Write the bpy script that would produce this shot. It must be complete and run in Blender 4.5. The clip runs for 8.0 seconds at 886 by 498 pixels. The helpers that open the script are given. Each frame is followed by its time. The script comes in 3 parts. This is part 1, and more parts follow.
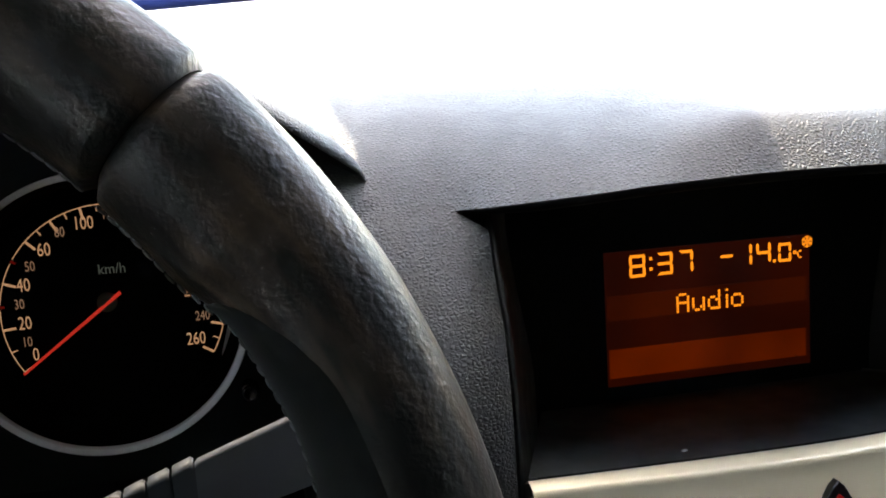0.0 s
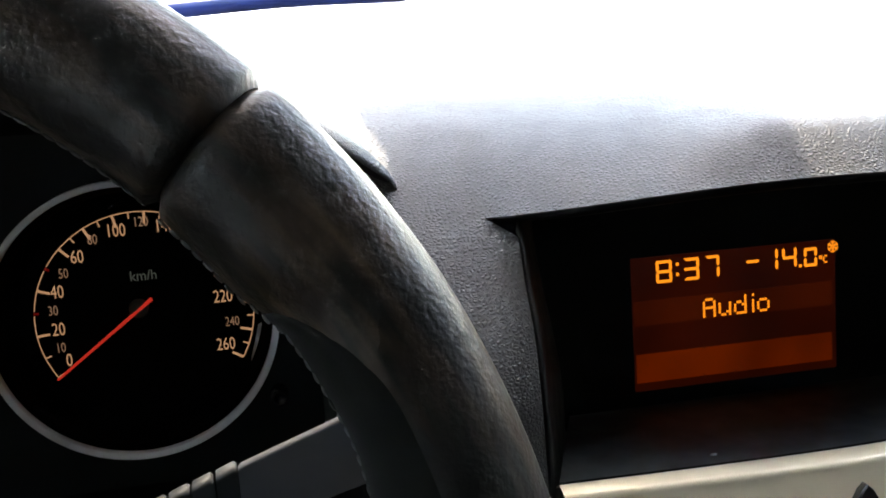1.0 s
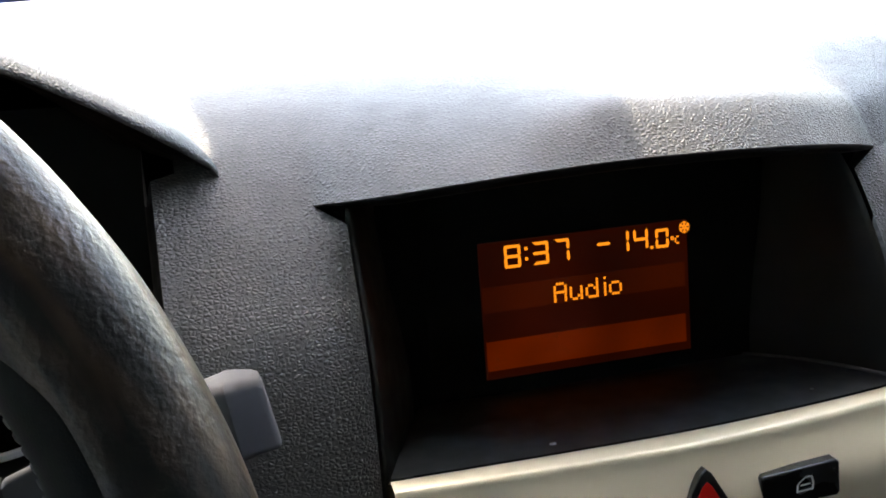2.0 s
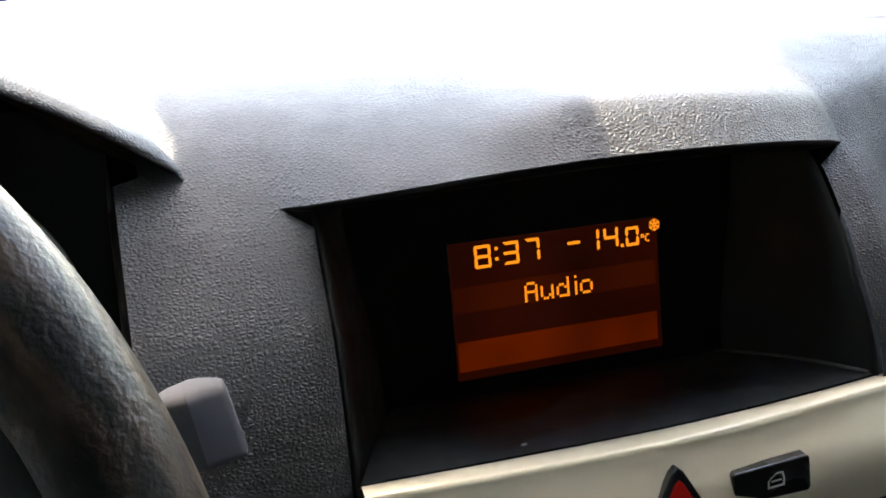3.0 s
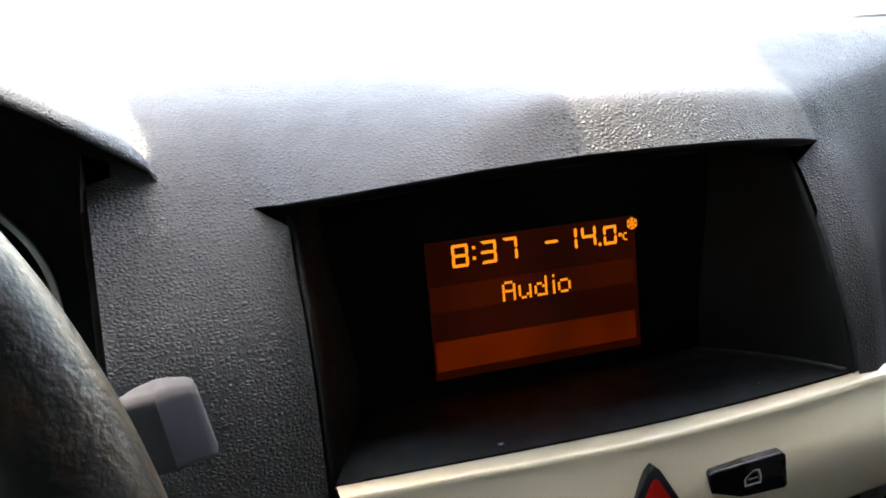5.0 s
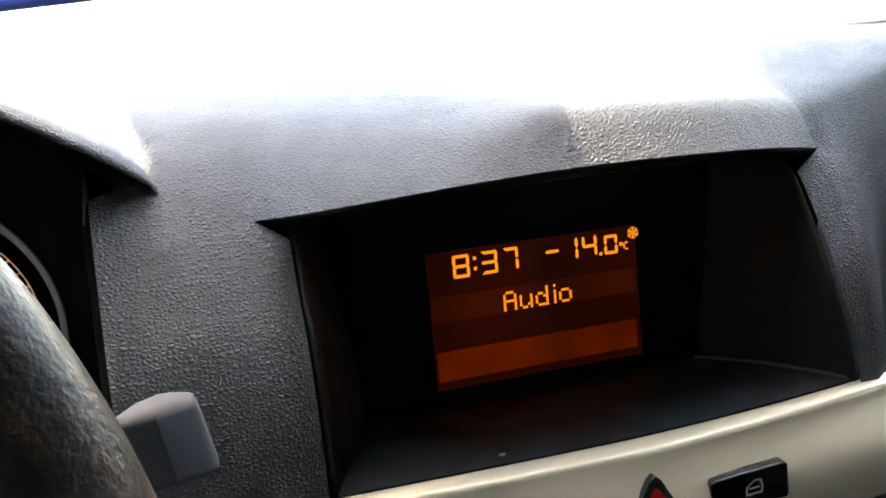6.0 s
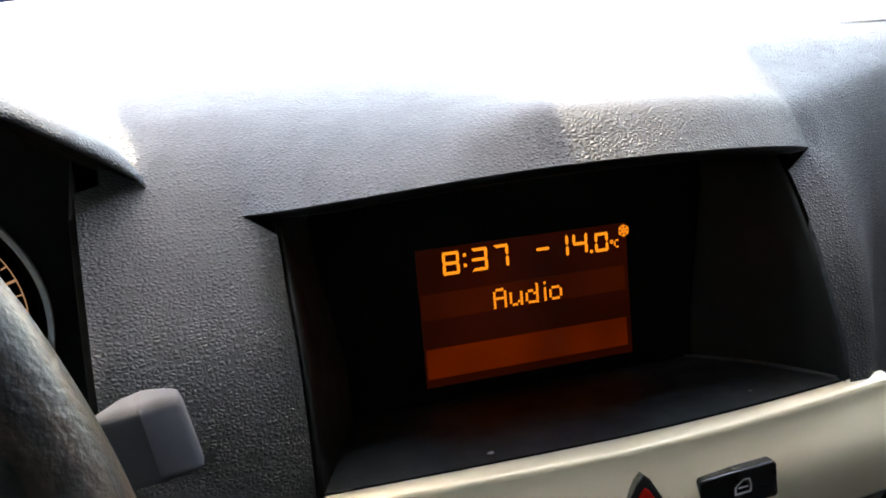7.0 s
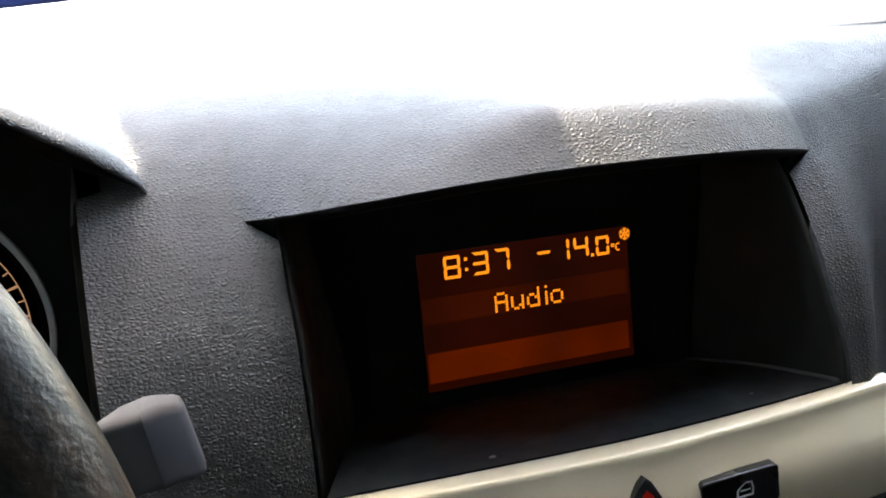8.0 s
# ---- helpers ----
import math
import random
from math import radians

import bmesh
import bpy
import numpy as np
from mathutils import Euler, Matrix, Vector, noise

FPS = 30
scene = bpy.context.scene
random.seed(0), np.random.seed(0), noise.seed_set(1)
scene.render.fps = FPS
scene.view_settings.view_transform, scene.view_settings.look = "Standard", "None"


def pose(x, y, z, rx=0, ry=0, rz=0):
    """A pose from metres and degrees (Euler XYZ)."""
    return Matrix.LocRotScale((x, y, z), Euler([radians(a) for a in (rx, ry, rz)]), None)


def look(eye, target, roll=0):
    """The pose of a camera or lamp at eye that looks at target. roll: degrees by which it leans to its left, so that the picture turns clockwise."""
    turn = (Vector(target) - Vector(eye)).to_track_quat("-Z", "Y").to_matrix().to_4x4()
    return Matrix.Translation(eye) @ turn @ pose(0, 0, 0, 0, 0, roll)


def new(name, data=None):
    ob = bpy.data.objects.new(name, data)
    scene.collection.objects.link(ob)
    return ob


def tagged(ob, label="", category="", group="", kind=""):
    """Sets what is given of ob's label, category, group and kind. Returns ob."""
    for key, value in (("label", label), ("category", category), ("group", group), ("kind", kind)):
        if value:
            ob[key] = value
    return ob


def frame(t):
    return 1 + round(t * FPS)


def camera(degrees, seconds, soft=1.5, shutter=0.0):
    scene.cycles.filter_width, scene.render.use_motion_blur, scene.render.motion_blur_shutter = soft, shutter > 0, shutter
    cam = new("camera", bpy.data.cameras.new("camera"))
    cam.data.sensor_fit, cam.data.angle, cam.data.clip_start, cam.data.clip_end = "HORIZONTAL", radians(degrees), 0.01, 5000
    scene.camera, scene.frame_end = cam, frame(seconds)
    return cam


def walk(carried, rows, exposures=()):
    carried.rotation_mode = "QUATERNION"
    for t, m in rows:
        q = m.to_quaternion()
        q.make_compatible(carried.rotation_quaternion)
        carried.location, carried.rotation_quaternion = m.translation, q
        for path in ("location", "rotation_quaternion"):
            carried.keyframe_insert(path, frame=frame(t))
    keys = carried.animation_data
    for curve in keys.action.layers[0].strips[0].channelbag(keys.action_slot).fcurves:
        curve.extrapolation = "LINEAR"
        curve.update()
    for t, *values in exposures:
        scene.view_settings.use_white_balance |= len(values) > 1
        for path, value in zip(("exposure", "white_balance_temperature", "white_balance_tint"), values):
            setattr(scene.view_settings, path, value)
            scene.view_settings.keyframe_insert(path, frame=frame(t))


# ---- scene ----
STOPS = 3.0
cam = camera(49.32, 8.0, soft=1.75)
ROWS = [
    (0.0, (-0.2291, -0.4071, 1.1989), (-0.1473, -0.0393, 1.0647), -0.93),
    (0.5, (-0.2349, -0.4090, 1.2009), (-0.1582, -0.0399, 1.0671), -1.43),
    (1.0, (-0.2369, -0.4102, 1.2023), (-0.1607, -0.0407, 1.0695), -1.43),
    (1.5, (-0.2243, -0.4083, 1.1985), (-0.1440, -0.0414, 1.0609), -1.81),
    (1.8, (-0.2098, -0.4038, 1.1980), (-0.1116, -0.0407, 1.0618), -0.95),
    (2.0, (-0.1919, -0.4040, 1.1975), (-0.0885, -0.0438, 1.0575), -1.16),
    (2.2, (-0.1862, -0.4019, 1.1957), (-0.0744, -0.0455, 1.0524), -1.09),
    (3.3, (-0.1877, -0.4021, 1.1990), (-0.0764, -0.0440, 1.0598), -1.67),
    (3.5, (-0.1874, -0.4032, 1.1984), (-0.0768, -0.0444, 1.0606), -1.78),
    (4.0, (-0.1868, -0.4048, 1.1986), (-0.0738, -0.0466, 1.0609), -1.35),
    (4.5, (-0.1843, -0.4042, 1.1980), (-0.0690, -0.0477, 1.0579), -1.18),
    (4.7, (-0.1835, -0.4031, 1.1963), (-0.0672, -0.0472, 1.0557), -1.21),
    (5.8, (-0.1803, -0.4029, 1.1993), (-0.0642, -0.0470, 1.0585), -1.82),
    (6.0, (-0.1804, -0.4041, 1.1999), (-0.0653, -0.0471, 1.0609), -1.82),
    (6.5, (-0.1792, -0.4028, 1.1992), (-0.0615, -0.0470, 1.0594), -1.47),
    (7.0, (-0.1784, -0.4022, 1.1990), (-0.0606, -0.0467, 1.0586), -1.27),
    (7.5, (-0.1779, -0.4026, 1.1987), (-0.0584, -0.0481, 1.0571), -1.26),
    (8.0, (-0.1783, -0.4025, 1.1998), (-0.0609, -0.0464, 1.0605), -1.57),
]
walk(cam, [(t, look(eye, aim, roll)) for t, eye, aim, roll in ROWS], exposures=[(0.0, STOPS, 8300, 10), (8.0, STOPS, 8300, 10)])

# ---- world and sun ----
SUN_ELEVATION, SUN_AZIMUTH = 62.0, 0.0  # azimuth: degrees to the right of straight ahead
world = bpy.data.worlds.new("sky")
scene.world = world
world.use_nodes = True
wn = world.node_tree.nodes
sky = wn.new("ShaderNodeTexSky")
sky.sky_type = "NISHITA"
sky.sun_disc = False
sky.sun_elevation = radians(SUN_ELEVATION)
sky.sun_rotation = radians(SUN_AZIMUTH)
world.node_tree.links.new(sky.outputs[0], wn["Background"].inputs[0])
wn["Background"].inputs[1].default_value = 0.27
sun_data = bpy.data.lights.new("sun", "SUN")
sun_data.energy, sun_data.angle, sun_data.color = 1.2, radians(1.0), (1.0, 0.98, 0.94)
sun = new("sun", sun_data)
TO_SUN = Vector((math.cos(radians(SUN_ELEVATION)) * math.sin(radians(SUN_AZIMUTH)), math.cos(radians(SUN_ELEVATION)) * math.cos(radians(SUN_AZIMUTH)), math.sin(radians(SUN_ELEVATION))))
sun.matrix_world = look(Vector((0, 0, 1)) + TO_SUN * 20, (0, 0, 1))


# ---- materials ----
def material(name, colour, rough=0.5, metal=0.0, spec=0.5):
    m = bpy.data.materials.new(name)
    m.use_nodes = True
    b = m.node_tree.nodes["Principled BSDF"]
    b.inputs["Base Color"].default_value = (*colour, 1)
    b.inputs["Roughness"].default_value = rough
    b.inputs["Metallic"].default_value = metal
    b.inputs["Specular IOR Level"].default_value = spec
    return m


def node(m, kind, **values):
    n = m.node_tree.nodes.new(kind)
    for key, value in values.items():
        n.inputs[key.replace("_", " ")].default_value = value
    return n


def wire(m, a, b):
    m.node_tree.links.new(a, b)


def coords(m, scale=(1, 1, 1)):
    c = node(m, "ShaderNodeTexCoord")
    g = node(m, "ShaderNodeMapping")
    g.inputs["Scale"].default_value = scale
    wire(m, c.outputs["Object"], g.inputs["Vector"])
    return g.outputs[0]


def mottle(m, colour, other, scale, detail=4.0, low=0.35, high=0.65):
    """Two tones mixed by soft noise, into the base colour."""
    b = m.node_tree.nodes["Principled BSDF"]
    n = node(m, "ShaderNodeTexNoise", Scale=scale, Detail=detail)
    wire(m, coords(m), n.inputs["Vector"])
    r = node(m, "ShaderNodeMapRange")
    r.inputs["From Min"].default_value, r.inputs["From Max"].default_value = low, high
    wire(m, n.outputs[0], r.inputs[0])
    x = m.node_tree.nodes.new("ShaderNodeMix")
    x.data_type = "RGBA"
    x.inputs["A"].default_value, x.inputs["B"].default_value = (*colour, 1), (*other, 1)
    wire(m, r.outputs[0], x.inputs["Factor"])
    wire(m, x.outputs["Result"], b.inputs["Base Color"])
    return r.outputs[0]


def vary_rough(m, scale, low, high, detail=5.0):
    b = m.node_tree.nodes["Principled BSDF"]
    n = node(m, "ShaderNodeTexNoise", Scale=scale, Detail=detail)
    wire(m, coords(m), n.inputs["Vector"])
    r = node(m, "ShaderNodeMapRange")
    r.inputs["From Min"].default_value, r.inputs["From Max"].default_value = 0.3, 0.7
    r.inputs["To Min"].default_value, r.inputs["To Max"].default_value = low, high
    wire(m, n.outputs[0], r.inputs[0])
    wire(m, r.outputs[0], b.inputs["Roughness"])


def grain(m, cell, depth, strength=1.0, stretch=(1, 1, 1), fine=0.0):
    """Pebbled grain: rounded cells of that size in metres between narrow valleys, with fine noise on them."""
    b = m.node_tree.nodes["Principled BSDF"]
    at = coords(m, tuple(v / cell for v in stretch))
    v = node(m, "ShaderNodeTexVoronoi", Scale=1.0, Randomness=0.88)
    v.feature = "DISTANCE_TO_EDGE"
    wire(m, at, v.inputs["Vector"])
    dome = node(m, "ShaderNodeMapRange")
    dome.interpolation_type = "SMOOTHSTEP"
    dome.inputs["From Max"].default_value = 0.42
    wire(m, v.outputs["Distance"], dome.inputs[0])
    n = node(m, "ShaderNodeTexNoise", Scale=2.5, Detail=3.0)
    wire(m, at, n.inputs["Vector"])
    a = m.node_tree.nodes.new("ShaderNodeMath")
    a.operation = "MULTIPLY_ADD"
    a.inputs[1].default_value = fine
    wire(m, n.outputs[0], a.inputs[0])
    wire(m, dome.outputs[0], a.inputs[2])
    bump = node(m, "ShaderNodeBump", Strength=strength, Distance=depth)
    wire(m, a.outputs[0], bump.inputs["Height"])
    wire(m, bump.outputs[0], b.inputs["Normal"])


vinyl = material("grained_vinyl", (0.025, 0.027, 0.028), 0.50, spec=0.9)
mottle(vinyl, (0.0215, 0.0235, 0.0242), (0.0255, 0.0272, 0.0272), 9.0)
vary_rough(vinyl, 60.0, 0.52, 0.62)
grain(vinyl, 0.0017, 0.00036, 1.0, (0.80, 1.05, 1.05), 0.05)

leather = material("black_leather", (0.012, 0.011, 0.010), 0.32, spec=0.32)
strip = node(leather, "ShaderNodeAttribute")
strip.attribute_name = "strip"
streak = node(leather, "ShaderNodeTexNoise", Scale=1.0, Detail=2.5, Roughness=0.5)
wire(leather, strip.outputs["Vector"], streak.inputs["Vector"])
worn = node(leather, "ShaderNodeMapRange")
worn.inputs["From Min"].default_value, worn.inputs["From Max"].default_value = 0.44, 0.70
wire(leather, streak.outputs[0], worn.inputs[0])
tone = leather.node_tree.nodes.new("ShaderNodeMix")
tone.data_type = "RGBA"
tone.inputs["A"].default_value, tone.inputs["B"].default_value = (0.006, 0.0058, 0.0052, 1), (0.055, 0.034, 0.021, 1)
wire(leather, worn.outputs[0], tone.inputs["Factor"])
wire(leather, tone.outputs["Result"], leather.node_tree.nodes["Principled BSDF"].inputs["Base Color"])
gloss = node(leather, "ShaderNodeMapRange")
gloss.inputs["From Min"].default_value, gloss.inputs["From Max"].default_value = 0.30, 0.70
gloss.inputs["To Min"].default_value, gloss.inputs["To Max"].default_value = 0.44, 0.34
wire(leather, streak.outputs[0], gloss.inputs[0])
wire(leather, gloss.outputs[0], leather.node_tree.nodes["Principled BSDF"].inputs["Roughness"])
pores = node(leather, "ShaderNodeTexNoise", Scale=520.0, Detail=3.0)
wire(leather, coords(leather), pores.inputs["Vector"])
relief = node(leather, "ShaderNodeBump", Strength=0.55, Distance=0.0006)
wire(leather, pores.outputs[0], relief.inputs["Height"])
wire(leather, relief.outputs[0], leather.node_tree.nodes["Principled BSDF"].inputs["Normal"])

soft_plastic = material("smooth_black_plastic", (0.0120, 0.0135, 0.0120), 0.5, spec=0.3)
vary_rough(soft_plastic, 80.0, 0.42, 0.58)
grain(soft_plastic, 0.0008, 0.00006, 0.3)
bezel_black = material("bezel_black", (0.0045, 0.006, 0.006), 0.55, spec=0.2)
cover_grey = material("spoke_cover_grey", (0.042, 0.046, 0.042), 0.6, spec=0.08)
mottle(cover_grey, (0.008, 0.009, 0.008), (0.011, 0.012, 0.011), 40.0)
grain(cover_grey, 0.0008, 0.00006, 0.3)
dark_plastic = material("matt_black_plastic", (0.003, 0.003, 0.003), 0.7, spec=0.08)
vary_rough(dark_plastic, 60.0, 0.5, 0.7)
shelf_plastic = material("grey_tray_plastic", (0.007, 0.010, 0.011), 0.5, spec=0.4)
vary_rough(shelf_plastic, 70.0, 0.42, 0.6)
grain(shelf_plastic, 0.001, 0.00008, 0.35)
stalk_grey = material("dark_grey_stalk_plastic", (0.14, 0.14, 0.145), 0.8, spec=0.1)
mottle(stalk_grey, (0.062, 0.062, 0.067), (0.070, 0.070, 0.075), 40.0)
grain(stalk_grey, 0.0007, 0.00005, 0.3)
rib_grey = material("collar_grey", (0.018, 0.020, 0.021), 0.6, spec=0.3)
silver = material("champagne_silver_paint", (0.88, 0.75, 0.50), 0.36, 0.38)
mottle(silver, (0.86, 0.75, 0.53), (0.89, 0.78, 0.56), 25.0)
silver.node_tree.nodes["Principled BSDF"].inputs["Coat Weight"].default_value = 0.6
silver.node_tree.nodes["Principled BSDF"].inputs["Coat Roughness"].default_value = 0.18
vary_rough(silver, 900.0, 0.28, 0.38)
chrome = material("satin_chrome", (0.97, 0.97, 0.96), 0.3, 0.0, spec=1.0)
vary_rough(chrome, 200.0, 0.20, 0.28)
gloss_black = material("gloss_black", (0.006, 0.006, 0.006), 0.22)
vary_rough(gloss_black, 40.0, 0.18, 0.30)
dial_black = material("dial_black", (0.0015, 0.0015, 0.002), 0.6, spec=0.03)
thread = material("grey_thread", (0.11, 0.115, 0.115), 0.6)
shade_plate_glass = material("shade_plate_glass", (0.9, 0.9, 0.9), 0.02, 1.0)
snow = material("snow", (0.82, 0.84, 0.87), 0.7)
mottle(snow, (0.78, 0.80, 0.84), (0.85, 0.86, 0.88), 0.6)
headliner = material("grey_headliner_cloth", (0.38, 0.40, 0.40), 0.9)
mottle(headliner, (0.36, 0.38, 0.38), (0.40, 0.42, 0.42), 60.0)
trim_grey = material("grey_door_trim", (0.07, 0.07, 0.072), 0.6)
mottle(trim_grey, (0.06, 0.06, 0.062), (0.08, 0.08, 0.083), 15.0)
carpet = material("dark_carpet", (0.03, 0.03, 0.032), 0.95)
mottle(carpet, (0.022, 0.022, 0.024), (0.04, 0.04, 0.042), 200.0)
blue_rubber = material("blue_black_wiper", (0.010, 0.022, 0.11), 0.35)
mottle(blue_rubber, (0.008, 0.018, 0.09), (0.014, 0.03, 0.14), 40.0)
strip_grey = material("brown_grey_print", (0.55, 0.47, 0.45), 0.6)
hub_grey = material("hub_grey", (0.20, 0.20, 0.17), 0.6)
symbol_white = material("printed_white", (0.80, 0.82, 0.80), 0.5)
crumb_white = material("pale_dust", (0.30, 0.30, 0.30), 0.8)
glass = material("clear_glass", (1, 1, 1), 0.0)
glass.node_tree.nodes["Principled BSDF"].inputs["Transmission Weight"].default_value = 1.0
glass.node_tree.nodes["Principled BSDF"].inputs["IOR"].default_value = 1.0


def glowing(name, colour, strength, base=(0.003, 0.0015, 0.001)):
    m = material(name, base, 0.5, spec=0.08)
    b = m.node_tree.nodes["Principled BSDF"]
    b.inputs["Emission Color"].default_value = (*colour, 1)
    b.inputs["Emission Strength"].default_value = strength / 2 ** STOPS
    return m


amber = glowing("amber_lcd_character", (1.0, 0.30, 0.026), 1.15)
lcd_back = glowing("lcd_backlight_dim", (1.0, 0.11, 0.02), 0.03)
lcd_band_dim = glowing("lcd_band_dim", (1.0, 0.12, 0.012), 0.05)
lcd_band = glowing("lcd_band_bright", (1.0, 0.10, 0.003), 0.14)
for m, low, high in ((lcd_back, 0.008, 0.020), (lcd_band_dim, 0.016, 0.038), (lcd_band, 0.035, 0.10)):
    n = node(m, "ShaderNodeTexNoise", Scale=22.0, Detail=1.0)
    wire(m, coords(m), n.inputs["Vector"])
    r = node(m, "ShaderNodeMapRange")
    r.inputs["From Min"].default_value, r.inputs["From Max"].default_value = 0.3, 0.7
    r.inputs["To Min"].default_value, r.inputs["To Max"].default_value = low / 2 ** STOPS, high / 2 ** STOPS
    wire(m, n.outputs[0], r.inputs[0])
    wire(m, r.outputs[0], m.node_tree.nodes["Principled BSDF"].inputs["Emission Strength"])
dial_print = glowing("lit_dial_print", (1.0, 0.58, 0.36), 0.40, (0.3, 0.25, 0.2))
dial_print_dim = glowing("dim_dial_print", (1.0, 0.60, 0.42), 0.19, (0.25, 0.22, 0.2))
# the km/h print is unlit; a weak glow stands in for light on it
unit_grey = glowing("grey_dial_print_glow", (0.8, 1.0, 1.0), 0.05, (0.2, 0.2, 0.2))
needle_red = glowing("lit_red_needle", (1.0, 0.06, 0.045), 0.40, (0.3, 0.02, 0.02))
lamp_red = glowing("hazard_red", (1.0, 0.03, 0.02), 0.06, (0.30, 0.008, 0.008))


# ---- building helpers ----
def mesh_of(bm, name, smooth=True):
    bmesh.ops.recalc_face_normals(bm, faces=bm.faces)
    data = bpy.data.meshes.new(name)
    bm.to_mesh(data)
    bm.free()
    if smooth:
        data.shade_smooth()
    return data


def part(name, bm, mat, parent=None, label="", smooth=True, flip=False):
    data = mesh_of(bm, name, smooth)
    if flip:
        data.flip_normals()
    data.materials.append(mat)
    ob = new(name, data)
    ob.parent = parent
    if parent and not parent.data:
        ob.matrix_parent_inverse = Matrix.Translation(-parent.location)
    if label:
        ob["label"] = label
    return ob


def thing(name, label, category, group="", kind="", at=(0, 0, 0)):
    ob = new(name)
    ob.empty_display_size = 0.05
    ob.location = at
    return tagged(ob, label, category, group, kind)


def sheet(rows, close_u=False, close_v=False):
    """A bmesh from a grid of points, row by row."""
    bm = bmesh.new()
    vs = [[bm.verts.new(p) for p in row] for row in rows]
    nr, nc = len(vs), len(vs[0])
    for i in range(nr if close_v else nr - 1):
        for j in range(nc if close_u else nc - 1):
            a, b, c, d = vs[i][j], vs[i][(j + 1) % nc], vs[(i + 1) % nr][(j + 1) % nc], vs[(i + 1) % nr][j]
            if len({a, b, c, d}) == 4:
                bm.faces.new((a, b, c, d))
    return bm


def thicken(ob, depth, offset=-1.0):
    m = ob.modifiers.new("thickness", "SOLIDIFY")
    m.thickness, m.offset = depth, offset
    return ob


def box(lo, hi, bevel=0.0, segments=2):
    bm = bmesh.new()
    bmesh.ops.create_cube(bm, size=1)
    lo, hi = Vector(lo), Vector(hi)
    for v in bm.verts:
        v.co = Vector((lo[i] + (v.co[i] + 0.5) * (hi[i] - lo[i]) for i in range(3)))
    if bevel:
        bmesh.ops.bevel(bm, geom=bm.edges[:], offset=bevel, segments=segments, affect="EDGES", profile=0.5)
    return bm


def prism(outline, depth, frame_m, bevel=0.0):
    """An outline (u, v) pushed out by depth along w, set by the matrix frame_m."""
    bm = bmesh.new()
    lower = [bm.verts.new((u, v, 0)) for u, v in outline]
    upper = [bm.verts.new((u, v, depth)) for u, v in outline]
    bm.faces.new(lower[::-1])
    top = bm.faces.new(upper)
    n = len(outline)
    for i in range(n):
        bm.faces.new((lower[i], lower[(i + 1) % n], upper[(i + 1) % n], upper[i]))
    if bevel:
        bmesh.ops.bevel(bm, geom=list(top.edges), offset=bevel, segments=2, affect="EDGES", profile=0.5)
    bmesh.ops.transform(bm, matrix=frame_m, verts=bm.verts)
    return bm


def revolve(profile, centre, axis_m, steps=96, start=0.0, end=2 * math.pi):
    """Profile points (radius, height) turned about the w axis of axis_m."""
    closed = abs(end - start - 2 * math.pi) < 1e-6
    rows = []
    for r, h in profile:
        row = []
        for k in range(steps if closed else steps + 1):
            a = start + (end - start) * k / steps
            row.append(axis_m @ Vector((centre[0] + r * math.cos(a), centre[1] + r * math.sin(a), h)))
        rows.append(row)
    return sheet(rows, close_u=closed)


def tilted(origin, tilt):
    """u to the right, v up the plane that leans back by tilt degrees, w towards the seats."""
    s, c = math.sin(radians(tilt)), math.cos(radians(tilt))
    return Matrix(((1, 0, 0, origin[0]), (0, s, -c, origin[1]), (0, c, s, origin[2]), (0, 0, 0, 1)))


def smooth_step(a, b, x):
    t = min(1.0, max(0.0, (x - a) / (b - a)))
    return t * t * (3 - 2 * t)


def curve_through(points, n):
    """n + 1 points on a smooth line through the given points (Catmull-Rom, by chord)."""
    p = [Vector(q) for q in points]
    p = [2 * p[0] - p[1]] + p + [2 * p[-1] - p[-2]]
    out = []
    segs = len(p) - 3
    for k in range(n + 1):
        f = k / n * segs
        i = min(int(f), segs - 1)
        t = f - i
        a, b, c, d = p[i : i + 4]
        out.append(0.5 * (2 * b + (c - a) * t + (2 * a - 5 * b + 4 * c - d) * t * t + (3 * b - a - 3 * c + d) * t ** 3))
    return out


def lettering(text, size, frame_m, depth=0.0, squeeze=1.0):
    """Flat letters in the built-in font, centred on the frame's origin."""
    curve = bpy.data.curves.new("lettering", "FONT")
    curve.body, curve.size, curve.align_x, curve.align_y, curve.extrude = text, size, "CENTER", "CENTER", depth
    curve.resolution_u = 3
    curve.offset = size * 0.001
    ob = bpy.data.objects.new("lettering", curve)
    scene.collection.objects.link(ob)
    data = bpy.data.meshes.new_from_object(ob.evaluated_get(bpy.context.evaluated_depsgraph_get()))
    bm = bmesh.new()
    bm.from_mesh(data)
    bpy.data.objects.remove(ob)
    bpy.data.curves.remove(curve)
    bpy.data.meshes.remove(data)
    bmesh.ops.transform(bm, matrix=frame_m @ Matrix.Diagonal((squeeze, 1, 1, 1)), verts=bm.verts)
    return bm


# ---- ground and car shell ----
g = sheet([[(x, y, 0.0) for x in (-900, -60, -12, 12, 60, 900)] for y in (-900, -60, -12, 12, 60, 900)])
ground = part("ground", g, snow)
tagged(ground, "flat snow-covered ground round the parked car", "ground", kind="structure")

